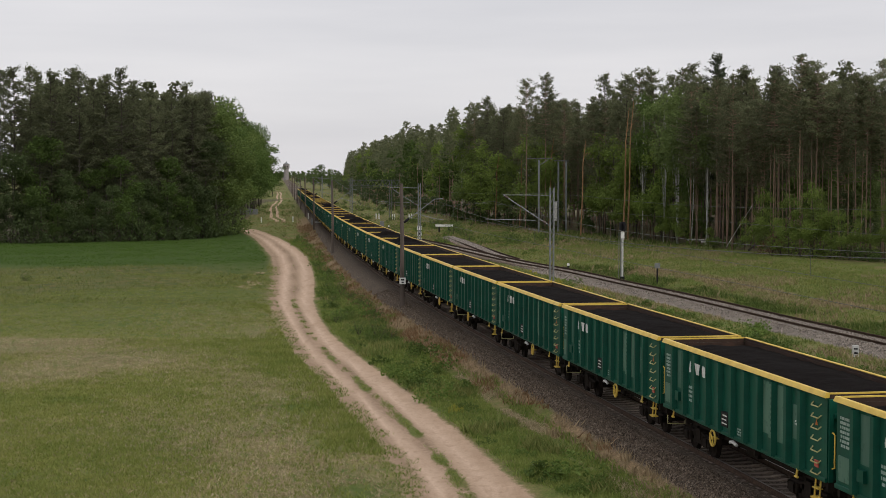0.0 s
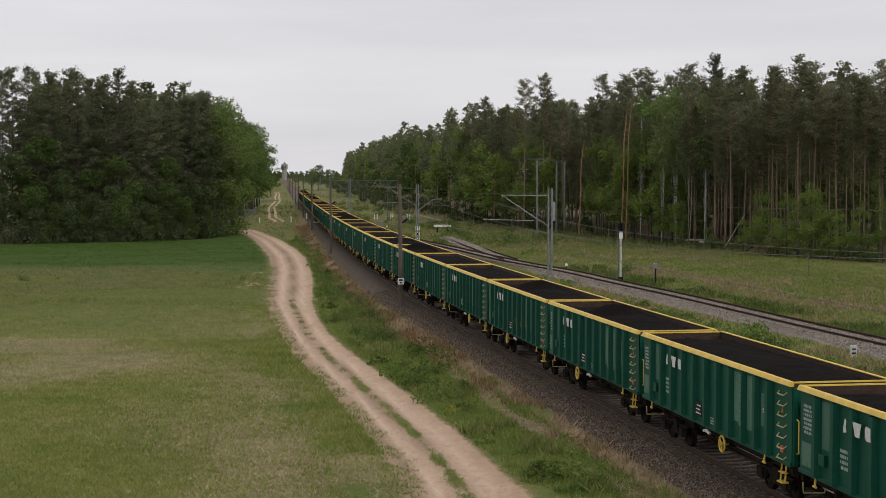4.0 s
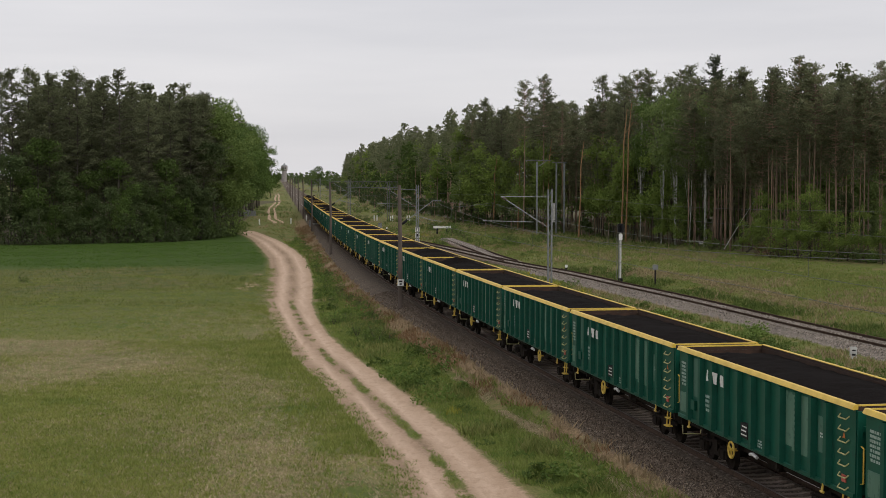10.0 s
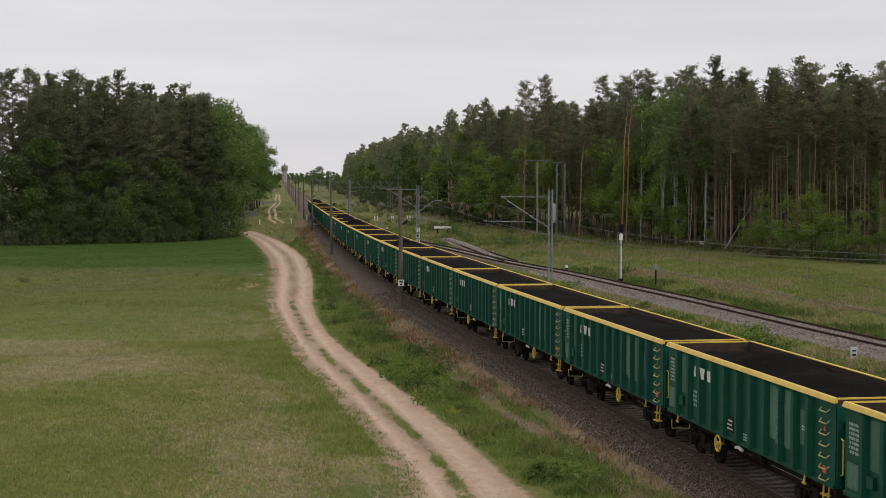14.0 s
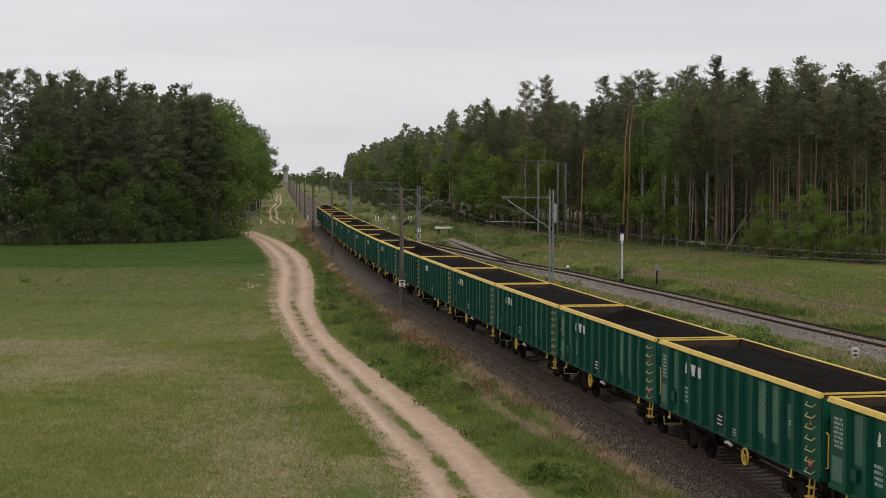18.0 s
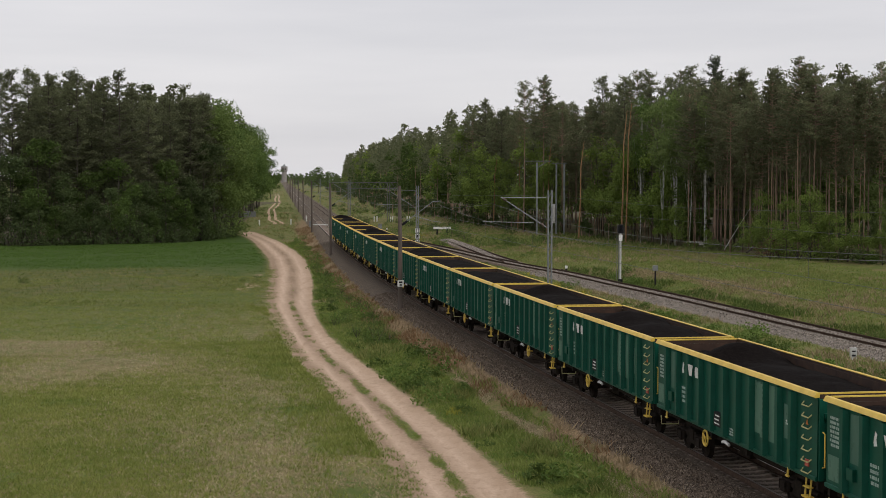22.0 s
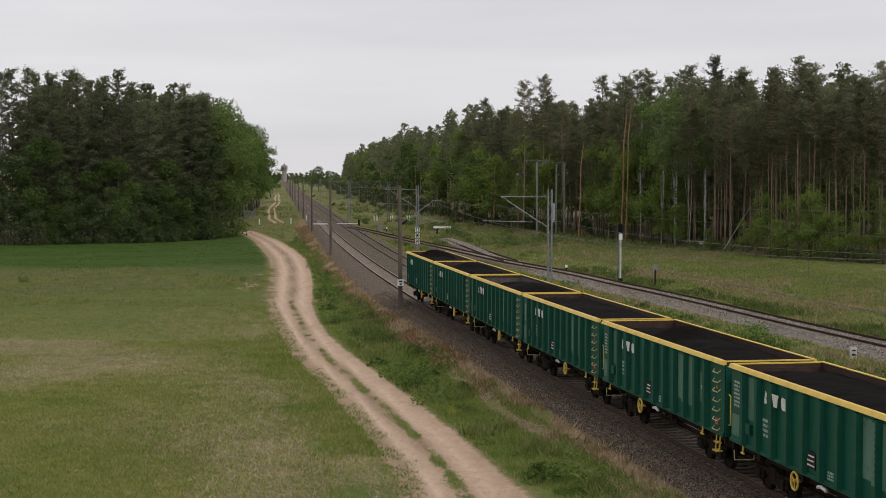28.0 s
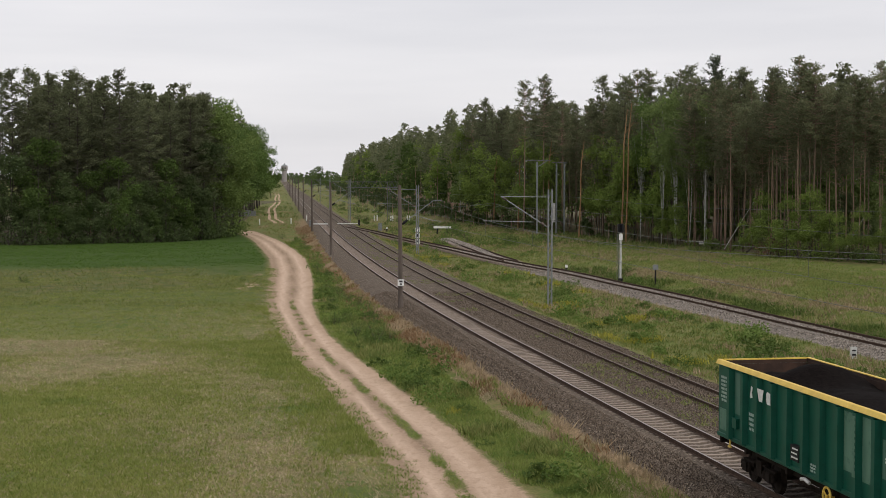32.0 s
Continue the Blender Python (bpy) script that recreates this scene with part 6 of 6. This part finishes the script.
def build_grass():
    pat = lambda x, y: wob(x, y, 0.8, 1.0) + wob(x, y, 0.33, 4.0)
    chance = lambda x, y: np.abs(np.sin(x * 12.9898 + y * 78.233) * 43758.5453) % 1.0
    hay_at = lambda o, x, y: np.abs(o + 3.95 + 0.15 * np.sin(y * 0.5)) - 0.12 * wob(x, y, 0.5, 1.0)
    edge_l = lambda y: np.interp(y, ROAD_Y, ROAD_L)
    blades("verge_grass", scatter(90000, 43, 240, -16, -2.9, 1, lambda m, o, x, y: (m["road"] < 0.2) & ((o < np.interp(y, [75, 110], [-3.3, -4.8])) | (pat(x, y) > 0.45)) & (m["field"] < 0.5) & (m["bed"] < 0.4) & ((hay_at(o, x, y) > 0.25) | (y > 95) | (y < 52)) & (pat(x * 0.7 + 5, y * 0.6) > -1.3)), 0.05, 0.17, 0.10, 5, M_VERGE, "fresh green grass on the verge")
    blades("verge_tufts", scatter(22000, 43, 240, -14, -4.2, 22, lambda m, o, x, y: (m["road"] < 0.2) & (m["field"] < 0.5) & (pat(x * 1.7, y * 1.2) > 0.55)), 0.15, 0.42, 0.14, 6, M_GRASS, "tall rough grass tufts on the verge")
    blades("mown_hay", scatter(70000, 46, 100, -9, -2.5, 23, lambda m, o, x, y: (hay_at(o, x, y) < 0.3 - 0.25 * chance(x, y)) & (m["road"] < 0.3) & (pat(x, y * 0.5) > -0.5)), 0.03, 0.10, 0.10, 5, M_STRAW, "line of pale cut grass along the verge", 1.3)
    blades("dry_grass", scatter(3800, 43, 300, -7.5, -2.4, 2, lambda m, o, x, y: (m["dry"] > 0.4) & (m["bed"] < 0.55)), 0.10, 0.36, 0.12, 5, M_HAY, "dry brown grass beside the ballast")
    blades("dock_stalks", scatter(8000, 43, 300, -7.0, -2.4, 15, lambda m, o, x, y: (m["dry"] > 0.3) & (m["bed"] < 0.5) & (pat(x, y * 0.6) > -0.3)), 0.10, 0.34, 0.16, 5, M_DOCK, "reddish brown dock stalks beside the ballast")
    blades("road_grass", scatter(150000, 43, 190, -20, -2, 3, lambda m, o, x, y: (m["strip"] * (0.75 + 0.5 * wob(x * 3, y * 2, 0.9, 1.0)) > 0.22 + 0.6 * chance(x, y))), 0.02, 0.09, 0.05, 4, M_VERGE, "short grass between the wheel ruts", 0.9)
    blades("road_edge_grass", scatter(80000, 43, 170, -24, -4, 24, lambda m, o, x, y: (np.abs(x - edge_l(y) + 0.3) < 0.75 * chance(x, y)) & (pat(x * 2.6, y * 1.7) > -0.5)), 0.03, 0.12, 0.08, 4, M_VERGE, "ragged grass along the sandy road", 0.8)
    in_row = lambda x, y: (np.sin(x * 12.0 + 0.8 * np.sin(y * 0.3)) > -0.2) | (x < -8) | (y > 80)
    blades("field_crop", scatter(90000, 43, 95, -34, -6, 4, lambda m, o, x, y: (m["field"] > 0.6) & in_row(x, y) & (pat(x * 0.5, y * 0.35) > 0.6 - 1.8 * chance(x, y))), 0.04, 0.12, 0.10, 4, M_CROP, "sparse young crop on the field", 0.6, 1.3)
    blades("field_crop", scatter(40000, 95, 190, -60, -6, 27, lambda m, o, x, y: (m["field"] > 0.6) & (m["lush"] < 0.7) & (pat(x * 0.3, y * 0.2) > -0.6)), 0.05, 0.13, 0.14, 4, M_CROP, "sparse young crop farther out on the field", 0.6, 1.3)
    blades("headland_grass", scatter(90000, 43, 120, -22, -5, 29, lambda m, o, x, y: (m["field"] > 0.5) & (edge_l(y) - x > 0.2) & (edge_l(y) - x < 0.4 + 3.6 * chance(y, x) ** 2) & (pat(x * 1.4, y * 0.5) > -0.2)), 0.05, 0.20, 0.08, 4, M_CROP, "taller green growth along the field's edge", 0.5)
    blades("yellow_blossom", np.array([(0.47 + 0.25 * math.sin(k * 2.4), 65.8 + 0.5 * math.cos(k * 1.7), ground_z(0.47, 65.8)) for k in range(14)]), 0.12, 0.28, 0.06, 5, M_FLOWER, "small yellow blossom on the verge")
    blades("fallow_weeds", scatter(9000, 95, 185, -60, -8, 18, lambda m, o, x, y: (m["fallow"] > 0.35)), 0.08, 0.3, 0.25, 5, M_GRASS, "rough weeds on the fallow strip")
    blades("lush_crop", scatter(16000, 140, 235, -60, -8, 19, lambda m, o, x, y: (m["lush"] + 0.16 * wob(x * 3, y, 1.1, 2.0) + 0.12 * wob(x, y, 0.3, 1.0) > 0.9) & (m["fallow"] < 0.35)), 0.08, 0.2, 0.3, 5, M_LUSH, "thick dark green crop before the wood")
    blades("field_stubble", scatter(70000, 43, 95, -34, -6, 5, lambda m, o, x, y: (m["field"] > 0.6) & (pat(x * 0.5, y * 0.35) < -0.8 + 2.2 * chance(x, y)) & (m["lush"] < 0.35) & (edge_l(y) - x > 3.2 * chance(y, x))), 0.03, 0.10, 0.10, 3, M_STRAW, "pale stubble on the field", 0.8, 1.5)
    blades("field_stubble", scatter(16000, 95, 150, -48, -6, 28, lambda m, o, x, y: (m["field"] > 0.6) & (pat(x * 0.3, y * 0.2) < -0.7 + 1.6 * chance(x, y)) & (m["lush"] < 0.5)), 0.04, 0.11, 0.14, 3, M_STRAW, "pale stubble farther out on the field", 0.8, 1.5)
    blades("trackside_grass", scatter(42000, 60, 300, 5.6, 40, 6, lambda m, o, x, y: (m["bed"] < 0.15) & (m["pale"] < 0.1)), 0.08, 0.27, 0.12, 5, M_GRASS, "long grass between the tracks")
    blades("trackside_hay", scatter(15000, 60, 300, 5.6, 40, 7, lambda m, o, x, y: (m["bed"] < 0.15) & (m["pale"] < 0.1) & (m["wood"] < 0.1) & (pat(x * 0.6, y * 0.35) > 0.15)), 0.12, 0.4, 0.12, 5, M_HAY, "dry grass between the tracks")
    blades("bank_hay", scatter(34000, 60, 150, 12, 34, 25, lambda m, o, x, y: (np.abs(x - side_x(y) - 6.6 - 1.2 * wob(x, y, 0.2, 1.0)) < 1.3) & (pat(x * 1.3, y * 0.7) > -0.45)), 0.08, 0.28, 0.15, 5, M_HAY, "dry grass along the top of the bank", 0.8)
    blades("bank_weeds", scatter(26000, 60, 160, 10, 30, 33, lambda m, o, x, y: (x - side_x(y) > 1.9) & (x - side_x(y) < 4.4 + 0.8 * wob(x, y, 0.3, 2.0)) & (pat(x, y * 0.6) > -0.6)), 0.12, 0.38, 0.12, 6, M_WEED, "tall dark green weeds at the foot of the bank")
    blades("meadow_grass", scatter(40000, 60, 220, 10, 45, 26, lambda m, o, x, y: (x > side_x(y) + 2.2) & (m["wood"] < 0.3) & (m["pale"] < 0.1) & (np.abs(x - side_x(y) - 6.6) > 1.0)), 0.06, 0.2, 0.15, 5, M_VERGE, "green grass on the bank and meadow")
    blades("bed_weeds", scatter(5000, 43, 250, 1.2, 6.2, 8, lambda m, o, x, y: (pat(x, y) > 0.35)), 0.05, 0.16, 0.08, 4, M_GRASS, "small weeds in the ballast")
    blades("yellow_blossom", scatter(16000, 60, 260, 5.9, 15, 9, lambda m, o, x, y: (m["bed"] < 0.2) & (m["pale"] < 0.1) & (wob(x, y, 0.45, 3.0) + 0.4 * wob(x, y, 2.1, 1.0) > 0.9)), 0.2, 0.45, 0.12, 5, M_FLOWER, "yellow blossom beside the siding")
    wild = lambda m, o, x, y: (m["bed"] < 0.1) & (m["road"] < 0.1) & (m["field"] < 0.2) & ((o < -3.8) | (o > 6.5)) & (m["wood"] < 0.6)
    blades("far_grass", scatter(15000, 190, 1100, -40, 45, 13, lambda m, o, x, y: wild(m, o, x, y) & (pat(x * 0.3, y * 0.12) > -0.2)), 0.12, 0.38, 0.3, 5, M_GRASS, "rough grass along the line")
    blades("far_hay", scatter(12000, 190, 1100, -40, 45, 16, lambda m, o, x, y: wild(m, o, x, y) & (pat(x * 0.25, y * 0.1 + 2) > 0.25)), 0.12, 0.42, 0.3, 5, M_HAY, "dry pale grass along the line")
    blades("far_scrub", scatter(7000, 190, 1100, -40, 45, 17, lambda m, o, x, y: wild(m, o, x, y) & (pat(x * 0.22 + 3, y * 0.08) > 0.45)), 0.25, 0.8, 0.4, 5, M_WEED, "low green scrub along the line")
    rnd = random.Random(21)
    for x, y, size in ((-39.0, 147, 0.42), (-36.4, 149, 0.2), (-28.5, 150, 0.16), (-24.6, 158, 0.2), (-19.0, 150, 0.26), (-18.2, 155, 0.22)):
        plant("bush", 0, x, y, size, x * 31, M_WEED, "small green bush on the fallow strip", "bush", "bushes on the field", "bush")
    for x, y, z in scatter(120, 200, 520, 7.5, 30, 14, lambda m, o, x, y: (m["bed"] < 0.05) & (x < np.interp(y, [200, 237, 285, 335, 484], [31, 26, 11, 1, -15]) - 2)):
        plant("bush", rnd.randint(0, 2), float(x), float(y), rnd.uniform(0.3, 0.75), rnd.uniform(0, 360), rnd.choice([M_LEAF, M_WEED]), "low green bush among the sidings", "bush", "bushes among the sidings", "bush")
    for x, y, z in scatter(110, 92, 250, -8, -4.4, 30, lambda m, o, x, y: (m["road"] < 0.05) & (m["field"] < 0.2)):
        plant("bush", rnd.randint(0, 2), float(x), float(y), rnd.uniform(0.18, 0.42), rnd.uniform(0, 360), rnd.choice([M_LEAF_OAK, M_LEAF, M_WEED]), "small dark green bush on the verge", "bush", "bushes on the verge", "bush")
    for x, y, z in scatter(330, 44, 230, -11, -4.6, 11, lambda m, o, x, y: (m["road"] < 0.05) & (m["field"] < 0.3)):
        plant("shrub", rnd.randint(0, 2), float(x), float(y), rnd.choice([0.4, 0.6, 0.8, 1.3]) * rnd.uniform(0.8, 1.2), rnd.uniform(0, 360), M_WEED, "leafy green weed on the verge", "weed", "weeds on the verge", "weed")
    for x, y, z in scatter(380, 62, 230, 6.2, 24, 12, lambda m, o, x, y: (m["bed"] < 0.05) & (m["pale"] < 0.05) & ((x < side_x(y)) | (pat(x, y) > 0.3))):
        plant("shrub", rnd.randint(0, 2), float(x), float(y), rnd.choice([0.5, 0.7, 1.0, 1.5]) * rnd.uniform(0.8, 1.2), rnd.uniform(0, 360), M_WEED, "leafy green weed between the tracks", "weed", "weeds between the tracks", "weed")


build_grass()


# ---------------------------------------------------------------- what moves
def motions():
    for i, wg in enumerate(TRAIN):
        walk(wg, [(t, wagon_pose(i, t)) for t in range(0, 33)])


motions()
